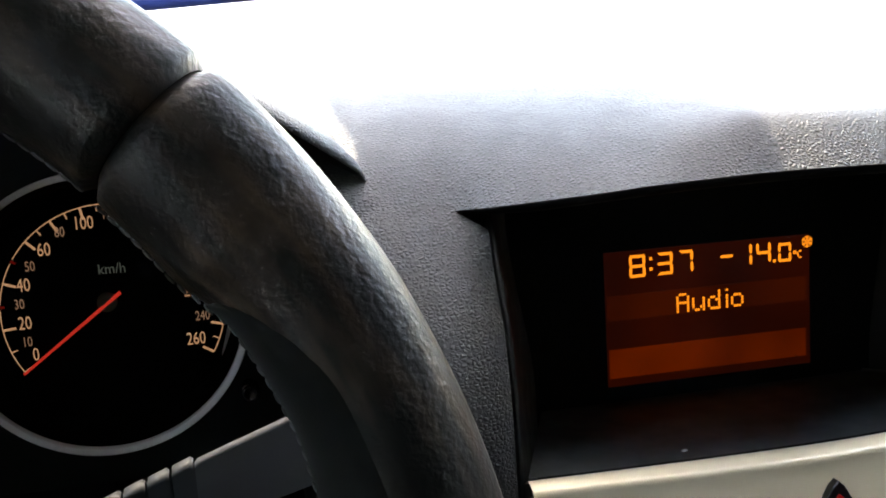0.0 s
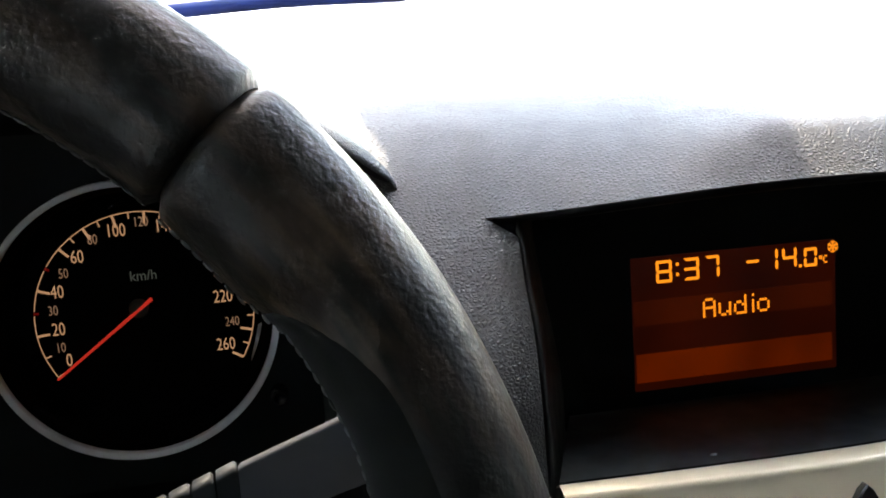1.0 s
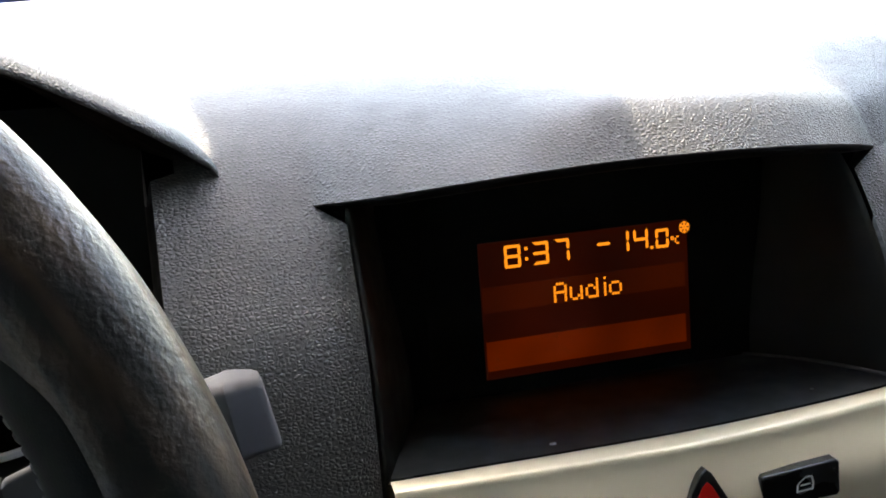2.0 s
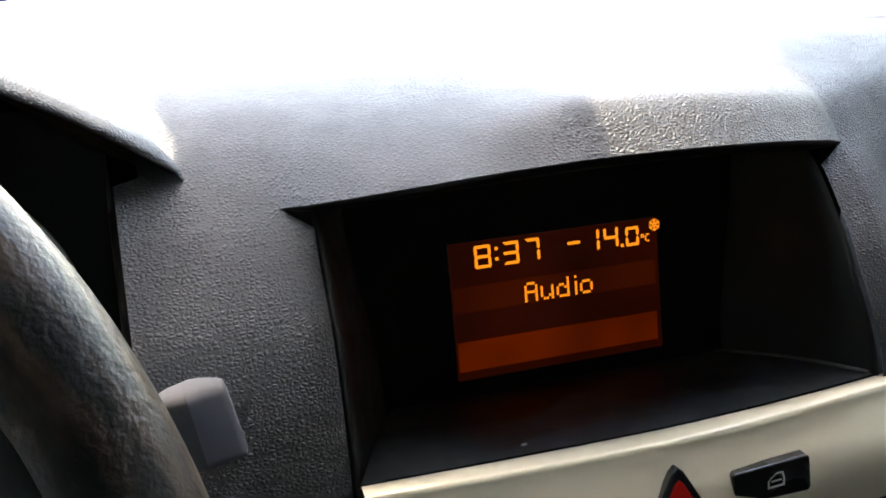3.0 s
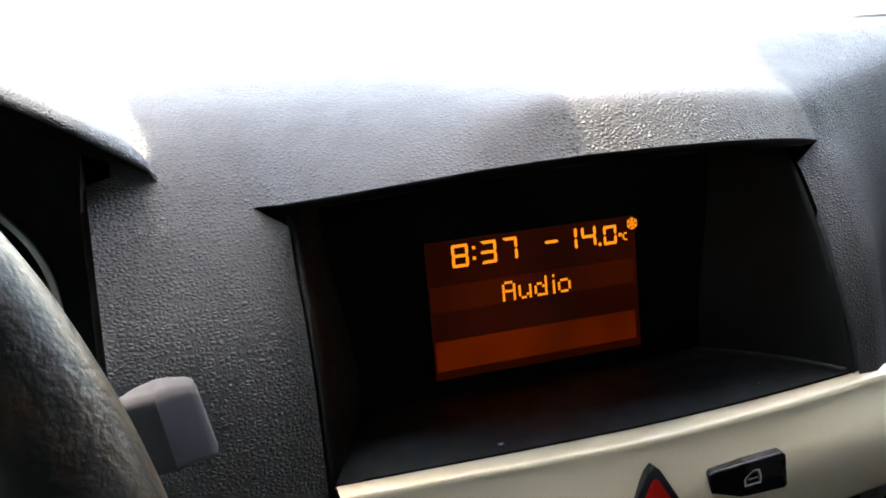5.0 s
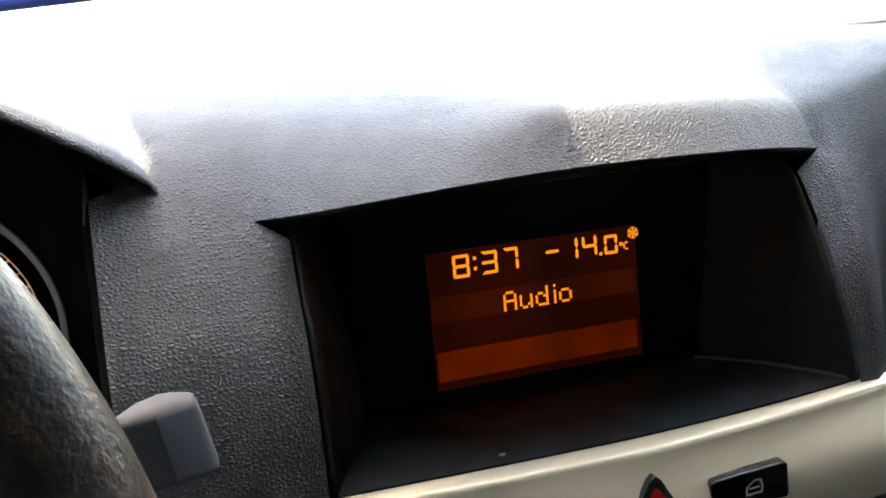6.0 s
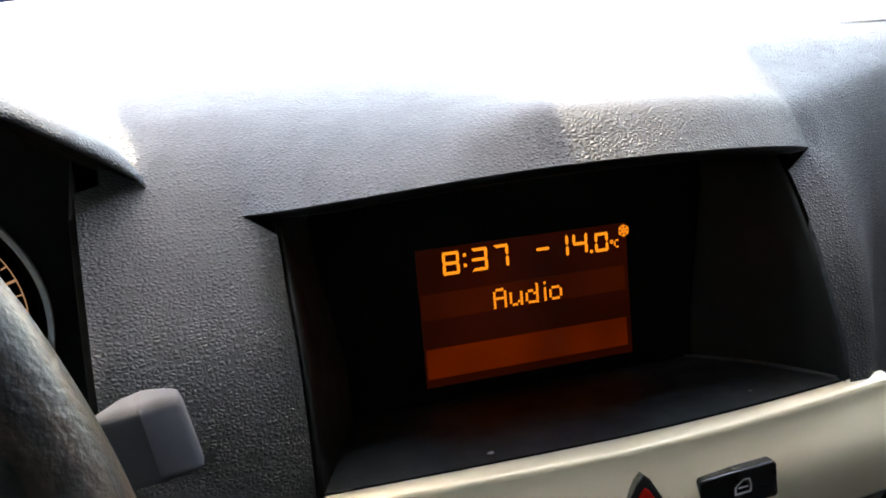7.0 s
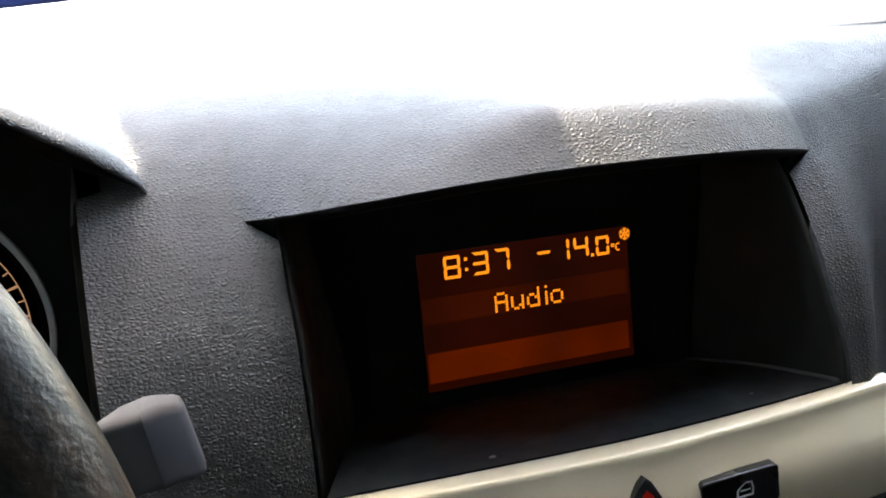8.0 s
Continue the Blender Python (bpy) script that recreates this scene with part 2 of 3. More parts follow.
HALF = 0.74
OPEN = {-1: (-0.62, -0.505), 1: (-0.62, -0.565)}  # the front door windows behind the pillars, from back to front, kept to slits to dim the cabin
floor = part("floor", box((-HALF, -1.9, 0.28), (HALF, 0.75, 0.32)), carpet)
tagged(floor, "dark carpeted car floor", "floor", kind="structure")
ceiling = part("ceiling", box((-0.62, -1.9, 1.46), (0.62, -0.03, 1.50), 0.015), headliner)
tagged(ceiling, "light grey cloth headliner of the car", "ceiling", kind="structure")
for name, sx in (("wall_left", -1), ("wall_right", 1)):
    wall = part(name, box((min(sx * HALF, sx * (HALF + 0.06)), -1.9, 0.02), (max(sx * HALF, sx * (HALF + 0.06)), 0.95, 1.02), 0.012), trim_grey)
    tagged(wall, "grey plastic door panels below the side windows", "wall", kind="structure")
    # unseen infill in the window area leaves only slits of side light
    for y0, y1 in ((-1.95, OPEN[sx][0]), (OPEN[sx][1], 0.38 if sx > 0 else 0.13)):
        b = sheet([[(sx * (HALF + 0.05), y0, 1.0), (sx * (HALF + 0.05), y1, 1.0), (sx * HALF, y1, 1.0), (sx * HALF, y0, 1.0)],
                   [(sx * 0.65, y0, 1.49), (sx * 0.65, min(y1, -0.10), 1.49), (sx * 0.60, min(y1, -0.10), 1.49), (sx * 0.60, y0, 1.49)]], close_u=True)
        tagged(part("wall_upper_" + name[5:], b, trim_grey), "unseen grey infill added to hold back light from the side windows", "wall", kind="structure")
    pane = part("window_2" if sx < 0 else "window_3", sheet([[(sx * 0.770, y, 1.0) for y in OPEN[sx]], [(sx * 0.628, y, 1.48) for y in OPEN[sx]]]), glass)
    thicken(pane, 0.004)
    pane.visible_shadow = False
    tagged(pane, "clear front door window, closed", "car window", kind="structure")
for sx in (-1, 1):
    b = sheet([[(sx * 0.80, 0.74, 1.00), (sx * 0.80, 0.64, 1.00), (sx * 0.72, 0.64, 1.00), (sx * 0.72, 0.74, 1.00)],
               [(sx * 0.64, -0.06, 1.49), (sx * 0.64, -0.14, 1.49), (sx * 0.585, -0.14, 1.49), (sx * 0.585, -0.06, 1.49)]], close_u=True)
    tagged(part("pillar_front", b, trim_grey), "grey plastic windscreen pillar trim", "pillar", kind="structure")
# closed back without a rear window, added to block light from behind
wall = part("wall_back", box((-HALF, -1.96, 0.02), (HALF, -1.9, 1.50), 0.012), trim_grey)
tagged(wall, "unseen dark wall behind the seats, added to keep rear light out", "wall", kind="structure")
wall = part("wall_front", box((-HALF, 0.75, 0.02), (HALF, 0.80, 1.03), 0.012), dark_plastic)
tagged(wall, "black bulkhead below the windscreen", "wall", kind="structure")
pane = part("window_1", sheet([[(-0.74, 0.70, 1.05), (0.74, 0.70, 1.05)], [(-0.60, -0.03, 1.475), (0.60, -0.03, 1.475)]]), glass)
thicken(pane, 0.004)
pane.visible_shadow = False
tagged(pane, "clear raked windscreen, blown out by daylight", "windscreen", kind="structure")

# ---- dashboard ----
dashboard = thing("dashboard", "dark grey grained vinyl dashboard with hooded display recess", "dashboard", at=(0, 0.2, 0.32))
TIP = 0.137


def lip_at(x):
    """The edge of the display hood: bowed towards the seats and up in the middle."""
    b = max(0.0, 1 - (x / TIP) ** 2) ** 0.8
    sag = 0.0065 * b * (1 - b) if x < 0 else 0.0
    return -0.0253 - 0.0391 * b, 1.0763 + 0.0180 * b - sag


def recede(x):
    """How far the passenger's side falls back from the middle."""
    d = min(max(0.0, x - TIP), 0.30)
    return 0.60 * d * d / (d + 0.006)


def top_profile(x):
    """From the windscreen to the hood's edge, or to the same line on the face beside it."""
    a = min(1.0, abs(x) / TIP)
    y, z = lip_at(x) if abs(x) < TIP else (-0.0253, 1.0763)
    if x < -TIP:
        k = min(1.0, (-TIP - x) / 0.043)
        y, z = y + 0.004 * k, z + 0.003 * k
    if x > TIP:
        y += recede(x)
    top = 1.1135 - smooth_step(0.14, 0.42, x) * 0.005 + 0.0012 * (1 - a)
    crisp = 1 - smooth_step(0.0, 0.55, a) if x < 0 else 1.0
    crease = 1.1134 - 0.0209 * a * a if x > 0 else top
    roll = []
    for u in (1.0, 0.7, 0.5, 0.36, 0.28, 0.22, 0.18, 0.15, 0.125, 0.105, 0.085, 0.065, 0.045, 0.025, 0.012, 0.0):
        soft = 1 - (1 - u) ** 4.2
        h = max(u, 1e-6) / 0.105
        edge = (h ** -5 + 1) ** -0.2
        bent = z + (crease - z) * edge + (top - crease) * (1 - (1 - u) ** 2)
        roll.append((y + (0.15 - y) * u, z + (top - z) * soft + (bent - z - (top - z) * soft) * crisp))
    return [(0.66, 1.088), (0.50, 1.100), (0.32, 1.1095)] + roll


FACE = [(-0.0253, 1.0763), (-0.0375, 1.0660), (-0.0510, 1.0515), (-0.0650, 1.0340), (-0.0750, 1.0120), (-0.0820, 0.9900), (-0.0870, 0.9700), (-0.0930, 0.9400), (-0.0990, 0.9000), (-0.104, 0.8400)]
xs_mid = [TIP * k / 26 for k in range(-26, 27)]
xs_left = [-0.178, -0.170, -0.162, -0.154, -0.146]
xs_right = [0.145, 0.155, 0.170, 0.19, 0.22, 0.27, 0.33, 0.40, 0.50, 0.62, 0.735]
xs_far = [-0.735, -0.68, -0.62, -0.56]
rows = []
for x in xs_left + xs_mid + xs_right:
    rows.append([(x, q.x, q.y) for q in curve_through([(y, z, 0) for y, z in top_profile(x)], 72)])
top_rows = rows

# the hood's rolled edge and its underside
rows = []
for x in xs_mid:
    y, z = lip_at(x)
    k = min(1.0, (TIP - abs(x)) / 0.03)
    k = math.sqrt(max(k, 0.0)) if k < 1 else 1.0
    rows.append([(x, y, z), (x, y - 0.0007 * k, z - 0.0015 * k), (x, y - 0.0004 * k, z - 0.0032 * k), (x, y + 0.0012 * k, z - 0.0045 * k), (x, y + 0.006 * k, z - 0.0055 * k), (x, y + 0.05 * k, z - 0.014 * k), (x, y + 0.085 * k, z - 0.018 * k)])
lip = part("hood_lip", sheet(rows), dark_plastic, dashboard, "black underside of the display hood")


def face_point(x, s):
    """A point of the face beside the recess, s from 0 at the top to 1 at the bottom."""
    q = curve_through([(y, z, 0) for y, z in FACE], 60)
    f = s * 60
    i = min(int(f), 59)
    p = q[i].lerp(q[i + 1], f - i)
    k = min(1.0, max(0.0, (-TIP - x) / 0.043)) if x < 0 else 0.0
    back = recede(x) - 0.5 * (p.x + 0.0253) * smooth_step(TIP, 0.19, x)
    roll = 0.0065 * min(1.0, max(0.0, (x + 0.143) / 0.0185)) ** 2 * smooth_step(0.05, 0.25, s) if x < 0 else 0.0
    return Vector((x, p.x + 0.004 * k * (1 - s) + back + roll, p.y + 0.003 * k * (1 - s)))


def seam_at(side, z):
    """Where the recess lining meets the face."""
    return 0.1245 if side < 0 else 0.1200 + 0.0065 * smooth_step(1.035, 0.985, z)


def face_rows(x_list, s0_of, steps=40):
    rows = []
    for x in x_list:
        s0 = s0_of(x)
        column = [face_point(x, s0 + (1 - s0) * k / steps) for k in range(steps + 1)]
        if 0 < x < TIP:
            for p in column:
                p.x = TIP + (x - TIP) * (TIP - seam_at(1, p.z)) / (TIP - 0.1200)
        rows.append(column)
    return rows


def start_of(x):
    return max(0.0, min(1.0, (TIP - abs(x)) / (TIP - (0.1200 if x > 0 else 0.1245)))) * 0.08


left_rows = face_rows([-0.178, -0.170, -0.162, -0.154, -0.146, -TIP, -0.1348, -0.1320, -0.1295, -0.127, -0.1245], lambda x: start_of(x) if x > -TIP else 0.0)


def corner_column(x):
    """A column of the face left of the instrument hood's end, cut off along the well's edge."""
    whole = curve_through([(y, z, 0) for y, z in top_profile(-0.178)[-8:]], 40)[:-1] + [Vector((p.y, p.z, 0)) for p in (face_point(-0.178, k / 80) for k in range(81))]
    z0 = 1.0925 - (-0.176 - x) / 0.0255 * 0.0040
    kept = [q for q in whole if q.y <= z0]
    step = (len(kept) - 1) / 60
    return [Vector((x, kept[round(k * step)].x, kept[round(k * step)].y)) for k in range(61)]


corner_rows = [corner_column(x) for x in (-0.1997, -0.198, -0.195, -0.191, -0.186, -0.182, -0.178)]
right_rows = face_rows([0.1200, 0.1225, 0.126, 0.130, 0.1345, TIP] + xs_right, start_of)
edge = [q for q in top_rows[0] if q[1] >= 0.012]
near_rows = [[(max(x, -0.183 - 0.185 * min(0.2, max(0.0, q[1] + 0.0065) * 2.2)), q[1], q[2]) for q in edge] for x in (-0.228, -0.216, -0.204, -0.190, -0.178)]
edge = [q for q in top_rows[0] if -0.008 <= q[1] <= edge[-1][1] + 1e-6]
lip_rows = [[(x, q[1], q[2]) for q in edge] for x in (-0.190, -0.178)]
edge = [q for q in top_rows[0] if q[1] >= 0.14]
far_rows = [[(x, q[1], q[2]) for q in edge] for x in (-0.56, -0.48, -0.40, -0.32, -0.26, -0.228)]
bm = bmesh.new()
for grid in (top_rows, left_rows, right_rows, corner_rows, near_rows, lip_rows, far_rows):
    vs = [[bm.verts.new(p) for p in row] for row in grid]
    for i in range(len(vs) - 1):
        for j in range(len(vs[0]) - 1):
            bm.faces.new((vs[i][j], vs[i][j + 1], vs[i + 1][j + 1], vs[i + 1][j]))
bmesh.ops.remove_doubles(bm, verts=bm.verts, dist=0.00002)
part("upper_skin", bm, vinyl, dashboard, "dark grey grained soft vinyl")
# returned edge of the face into the instrument well
rim_line = [r[0] for r in corner_rows[::-1]] + corner_rows[0][1:]
rows = []
for p in rim_line:
    top = smooth_step(1.080, 1.0880, p.z)
    rows.append([p, p + Vector((-0.0012, 0.001, -0.0004 - 0.003 * top)), p + Vector((-0.0026, 0.004, -0.001 - 0.010 * top)), p + Vector((-0.0034, 0.010, -0.002 - 0.020 * top)), p + Vector((-0.006, 0.16, -0.004 - 0.07 * top))])
part("well_side", sheet(rows), dark_plastic, dashboard, "black side of the instrument well")

# recess lining: two sides, a tray and the back
BACK_Y = 0.012


def lining(side):
    rows = []
    for k in range(-2, 31):
        s = 0.08 + (0.78 - 0.08) * max(k, 0) / 30
        at = seam_at(side, face_point(side * 0.12, s).z)
        p = face_point(side * at, s)
        p = p + Vector((0, 0.006, 0.0045)) * max(0, -k)
        z = p.z
        back = Vector((side * (0.088 + 0.012 * smooth_step(0.97, 1.06, z)), BACK_Y + 0.2126 * (z - 1.0), z - 0.006 * (z < 0)))
        row = [Vector((side * (at - 0.0004), p.y + 0.006, z)), Vector((side * (at - 0.0011), p.y + 0.0022, z)), Vector((side * (at - 0.0019), p.y + 0.0008, z)), Vector((side * (at - 0.0040), p.y + 0.004, z))]
        row += [row[3].lerp(back, t) for t in (0.25, 0.5, 0.75, 1.0)]
        rows.append(row)
    return sheet(rows)


for side in (-1, 1):
    rows = []
    for k in range(13):
        x = side * (seam_at(side, 1.07) + (TIP - seam_at(side, 1.07)) * k / 12)
        y, z = lip_at(x)
        rows.append([Vector((x, y, z)), Vector((x, y + 0.003, z - 0.002)), face_point(x, start_of(x)) + Vector((0, 0.004, 0.001)), face_point(x, start_of(x)) + Vector((0, 0.0005, 0))])
    part("hood_corner", sheet(rows), dark_plastic, dashboard, "black corner below the hood's tip")
for side in (-1, 1):
    part("corner_block", box((min(side * 0.1238, side * 0.150), -0.018, 0.93), (max(side * 0.1238, side * 0.150), 0.05, 1.078), 0.002), dark_plastic, dashboard, "black block behind the hood's tip")
part("recess_side", lining(-1), soft_plastic, dashboard, "smooth black plastic recess wall")
part("recess_side", lining(1), soft_plastic, dashboard, "smooth black plastic recess wall")


def trim_edge(x):
    """Front edge of the tray, where the silver panel begins: (y, z)."""
    k = min(1.15, abs(x) / 0.125) ** 1.7
    return -0.0906 + (0.0080 if x > 0 else 0.0030) * k, 0.9800


rows = []
for k in range(-20, 21):
    x = 0.1225 * k / 20
    y, z = trim_edge(x)
    xb = x * 0.73
    rows.append([(x + (xb - x) * t, y + (-0.006 - y) * t, z + 0.001 + (0.962 - z) * t + 0.002 * math.sin(t * math.pi)) for t in (0.0, 0.03, 0.08, 0.2, 0.35, 0.5, 0.65, 0.8, 0.92, 1.0)])
tray = part("tray", sheet(rows), shelf_plastic, dashboard, "dark grey plastic tray floor below the display")
rows = []
for k in range(13):
    t = k / 12
    y, z = trim_edge(0.1225)
    p = Vector((0.1215 - 0.0335 * t, y + 0.002 + (-0.008 - y) * t, z + 0.0012 + (0.962 - z) * t + 0.002 * math.sin(t * math.pi)))
    rows.append([p + Vector((0.0011 * math.cos(a), 0, 0.0011 * math.sin(a))) for a in (2 * math.pi * j / 8 for j in range(8))])
part("tray_edge", sheet(rows, close_u=True), trim_grey, dashboard, "narrow grey moulded edge of the tray")
T_LCD = tilted((0.0, 0.0, 1.0), 12)
part("recess_back", prism([(-0.10, -0.045), (0.104, -0.045), (0.108, 0.088), (-0.104, 0.088)], 0.0050, T_LCD @ Matrix.Translation((0, 0, -0.006))), dark_plastic, dashboard, "black back of the display recess", smooth=False)
# the recess sits a little left of the middle
for o in dashboard.children:
    o.data.transform(Matrix.Translation((-0.0018, 0, 0)))
# lower body of the dashboard down to the tunnel
part("lower_body", box((-0.735, 0.02, 0.45), (0.735, 0.60, 0.90), 0.02), dark_plastic, dashboard, "black lower dashboard")
part("console_body", box((-0.115, -0.07, 0.30), (0.115, 0.20, 0.925), 0.01), dark_plastic, dashboard, "black centre console body")

# instrument hood
HC, HW, HH = -0.362, 0.185, 0.0785


def arch(x):
    b = max(0.0, 1 - ((x - HC) / HW) ** 2)
    return Vector((x, -0.0105 - 0.038 * b, 1.0915 + HH * b))


rows, under = [], []
N = 72
for k in range(N + 1):
    a = math.pi * k / N
    x = HC + HW * math.cos(a)
    p = arch(x)
    slope = -2 * HH * (x - HC) / HW ** 2
    nrm = Vector((-slope, 0, 1)).normalized()
    e = math.sin(a)
    k1 = smooth_step(-0.05, 0.42, e)
    prof = [(0.0, 0.0), (-0.0006, 0.0012), (0.0010, 0.0030), (0.0050, 0.0050), (0.0110, 0.0068), (0.020, 0.0088), (0.032, 0.0108), (0.058, 0.0135), (0.10, 0.0135)]
    row = [p + nrm * (h * (0.45 + 0.55 * k1)) + Vector(((HC - x) * min(0.20, max(0.0, d - 0.004) * 2.2), d, 0)) for d, h in prof]
    far = Vector((HC + (x - HC) * 0.78, 0.34, 1.096 + (p.z - 1.0915) * 0.10))
    last = row[-1]
    row += [last.lerp(far, t) - Vector((0, 0, 0.012 * math.sin(t * math.pi) * -1)) for t in (0.25, 0.5, 0.75, 1.0)]
    rows.append(row)
    in_x = HC - x
    under.append([p, p + Vector((0, 0.002, 0)) - nrm * 0.001, p + Vector((in_x * 0.06, 0.03, -0.001)) - nrm * 0.003, p + Vector((in_x * 0.20, 0.10, -0.006)) - nrm * 0.004, p + Vector((in_x * 0.22, 0.17, -0.012)) - nrm * 0.005, Vector((p.x + in_x * 0.22, p.y + 0.172, 1.03))])
rows.insert(0, [q + Vector((0.003, 0.001, -0.005)) for q in rows[0]])
rows.append([q + Vector((-0.003, 0.001, -0.005)) for q in rows[-1]])
hood = part("instrument_hood", sheet(rows), vinyl, dashboard, "dark grey grained vinyl instrument hood")
part("hood_underside", sheet(under), dark_plastic, dashboard, "black underside of the instrument hood")
# the dashboard beyond the instruments
rows = []
for x in xs_far + [-0.549]:
    rows.append([(x, q.x, q.y) for q in curve_through([(y, z, 0) for y, z in top_profile(0.2)] + [(y, z, 0) for y, z in FACE[1:]], 60)])
part("outer_skin", sheet(rows), vinyl, dashboard, "dark grey grained soft vinyl")

# ---- instrument cluster ----
cluster = thing("instrument_cluster", "black instrument cluster with lit speedometer and satin chrome rings", "instrument cluster", at=(-0.36, 0.10, 0.90))
T_DIAL = tilted((-0.300, 0.1169, 0.9902), 8)


def dial_pose(u, v, w=0.0):
    return T_DIAL @ Matrix.Translation((u, v, w))


def plate_with_holes(x0, x1, v0, v1, holes, w):
    """A flat plate in the dial's frame with round holes through it."""
    bm = bmesh.new()
    outer = [bm.verts.new((x, v, w)) for x, v in ((x0, v0), (x1, v0), (x1, v1), (x0, v1))]
    edges = [bm.edges.new((outer[i], outer[(i + 1) % 4])) for i in range(4)]
    for cx, cv, r in holes:
        ring = [bm.verts.new((cx + r * math.cos(2 * math.pi * k / 72), cv + r * math.sin(2 * math.pi * k / 72), w)) for k in range(72)]
        edges += [bm.edges.new((ring[k], ring[(k + 1) % 72])) for k in range(72)]
    bmesh.ops.triangle_fill(bm, use_beauty=True, use_dissolve=False, edges=edges)
    for cx, cv, r in holes:
        for f in [f for f in bm.faces if (f.calc_center_median().xy - Vector((cx, cv))).length < r * 0.98]:
            bm.faces.remove(f)
    bmesh.ops.transform(bm, matrix=T_DIAL, verts=bm.verts)
    return bm


RING_U, RING_V, RING_W, RING_R = -0.0050, 0.0012, 0.022, 0.0752
LEFT_U = RING_U - 0.166
part("bezel", plate_with_holes(-0.262, 0.128, -0.135, 0.106, [(RING_U, RING_V, RING_R), (LEFT_U, RING_V, RING_R)], RING_W - 0.003), bezel_black, cluster, "matt black cluster bezel", smooth=False)
for cu in (RING_U, LEFT_U):
    ring = [(RING_R - 0.0006, RING_W - 0.004), (RING_R - 0.0005, RING_W - 0.0002), (RING_R - 0.0002, RING_W + 0.0002), (RING_R + 0.0004, RING_W + 0.0004), (RING_R + 0.0022, RING_W + 0.0009), (RING_R + 0.0027, RING_W + 0.0009), (RING_R + 0.0030, RING_W + 0.0004), (RING_R + 0.0031, RING_W - 0.004)]
    part("chrome_ring", revolve(ring, (cu, RING_V), T_DIAL, 120), chrome, cluster, "satin chrome dial ring")
    part("dial_cup", revolve([(RING_R - 0.0005, RING_W - 0.004), (0.0708, RING_W - 0.008), (0.069, 0.0006), (0.0001, 0.0004)], (cu, RING_V), T_DIAL, 96), dial_black, cluster, "black dial cup")
dial = part("dial", revolve([(0.0665, -0.001), (0.0665, 0.0012), (0.0001, 0.0012)], (-0.001, 0.001), T_DIAL, 96), dial_black, cluster, "black speedometer dial", smooth=False)


def speed_angle(v):
    return radians(211.3 - (1.272 * v if v <= 60 else 76.3 + 0.829 * (v - 60)))


def bar(a, r0, r1, width, w=0.0016):
    c, s = math.cos(a), math.sin(a)
    return prism([(r0 * c - width * s, r0 * s + width * c), (r0 * c + width * s, r0 * s - width * c), (r1 * c + width * s, r1 * s - width * c), (r1 * c - width * s, r1 * s + width * c)], 0.0003, dial_pose(0, 0, w))


for v in range(0, 261, 10):
    a = speed_angle(v)
    if v in (0, 20, 40, 60, 80, 100, 120, 140, 160, 180, 200, 220, 240, 260):
        part("tick", bar(a, 0.0525 if v != 0 else 0.055, 0.0592, 0.00065), dial_print, dial, smooth=False)
    elif v in (30, 50):
        part("tick", bar(a, 0.0570, 0.0596, 0.0006), lamp_red, dial, "dark red tick", smooth=False)
    else:
        part("tick", bar(a, 0.0557, 0.0592, 0.00035), dial_print, dial, smooth=False)
for v0, v1 in ((0, 29), (31, 49), (51, 260)):
    a0, a1 = speed_angle(v1), speed_angle(v0)
    n = max(6, int((a1 - a0) / 0.04))
    rows = [[dial_pose(0, 0, 0.0018) @ Vector((r * math.cos(a0 + (a1 - a0) * k / n), r * math.sin(a0 + (a1 - a0) * k / n), 0)) for k in range(n + 1)] for r in (0.0590, 0.0596)]
    part("scale_line", sheet(rows), dial_print, dial, smooth=False)
NUMBERS = ((0, -43.9, -21.5, 1), (10, -47.5, -13.8, 0), (20, -47.4, -3.3, 1), (30, -49.0, 7.6, 0), (40, -45.6, 17.9, 1), (50, -41.1, 28.0, 0), (60, -32.9, 36.5, 1), (80, -23.8, 45.5, 0), (100, -11.1, 49.4, 1), (120, 2.6, 53.3, 0), (140, 15.0, 50.0, 1), (180, 35.5, 33.5, 1), (200, 42.5, 21.0, 0), (220, 42.8, 6.5, 1), (240, 46.6, -8.7, 0), (260, 41.8, -21.8, 1))
for v, u, w, big in NUMBERS:
    part("number", lettering(str(v), 0.0104 if big else 0.0079, dial_pose(u / 1000, w / 1000, 0.0018), squeeze=0.69), dial_print if big else dial_print_dim, dial, smooth=False)
part("unit_text", lettering("km/h", 0.0082, dial_pose(0.0008, 0.0229, 0.0018), squeeze=0.9), unit_grey, dial, smooth=False)
needle = part("needle", prism([(-0.0512, -0.0307), (-0.0504, -0.0316), (0.0046, 0.0090), (0.0036, 0.0108)], 0.0012, dial_pose(0, 0, 0.004), 0.0003), needle_red, cluster, "red pointer resting at zero")
part("needle_hub", revolve([(0.0001, 0.0052), (0.0042, 0.0050), (0.0052, 0.0042), (0.0054, 0.0015)], (-0.0036, 0.0046), T_DIAL, 40), hub_grey, cluster, "dim grey pointer hub")
part("warning_strip", prism([(0.0545, -0.035), (0.0605, -0.031), (0.0665, -0.010), (0.0610, -0.012)], 0.0006, dial_pose(0, 0, 0.0016)), strip_grey, cluster, "brownish grey lamp strip", smooth=False)
knob = part("reset_knob", revolve([(0.0050, -0.003), (0.0050, 0.008), (0.0044, 0.0098), (0.0030, 0.0098), (0.0023, 0.0080), (0.0001, 0.0080)], (0.0692, -0.0480), T_DIAL @ Matrix.Translation((0, 0, RING_W)), 32), gloss_black, cluster, "small black trip reset knob")

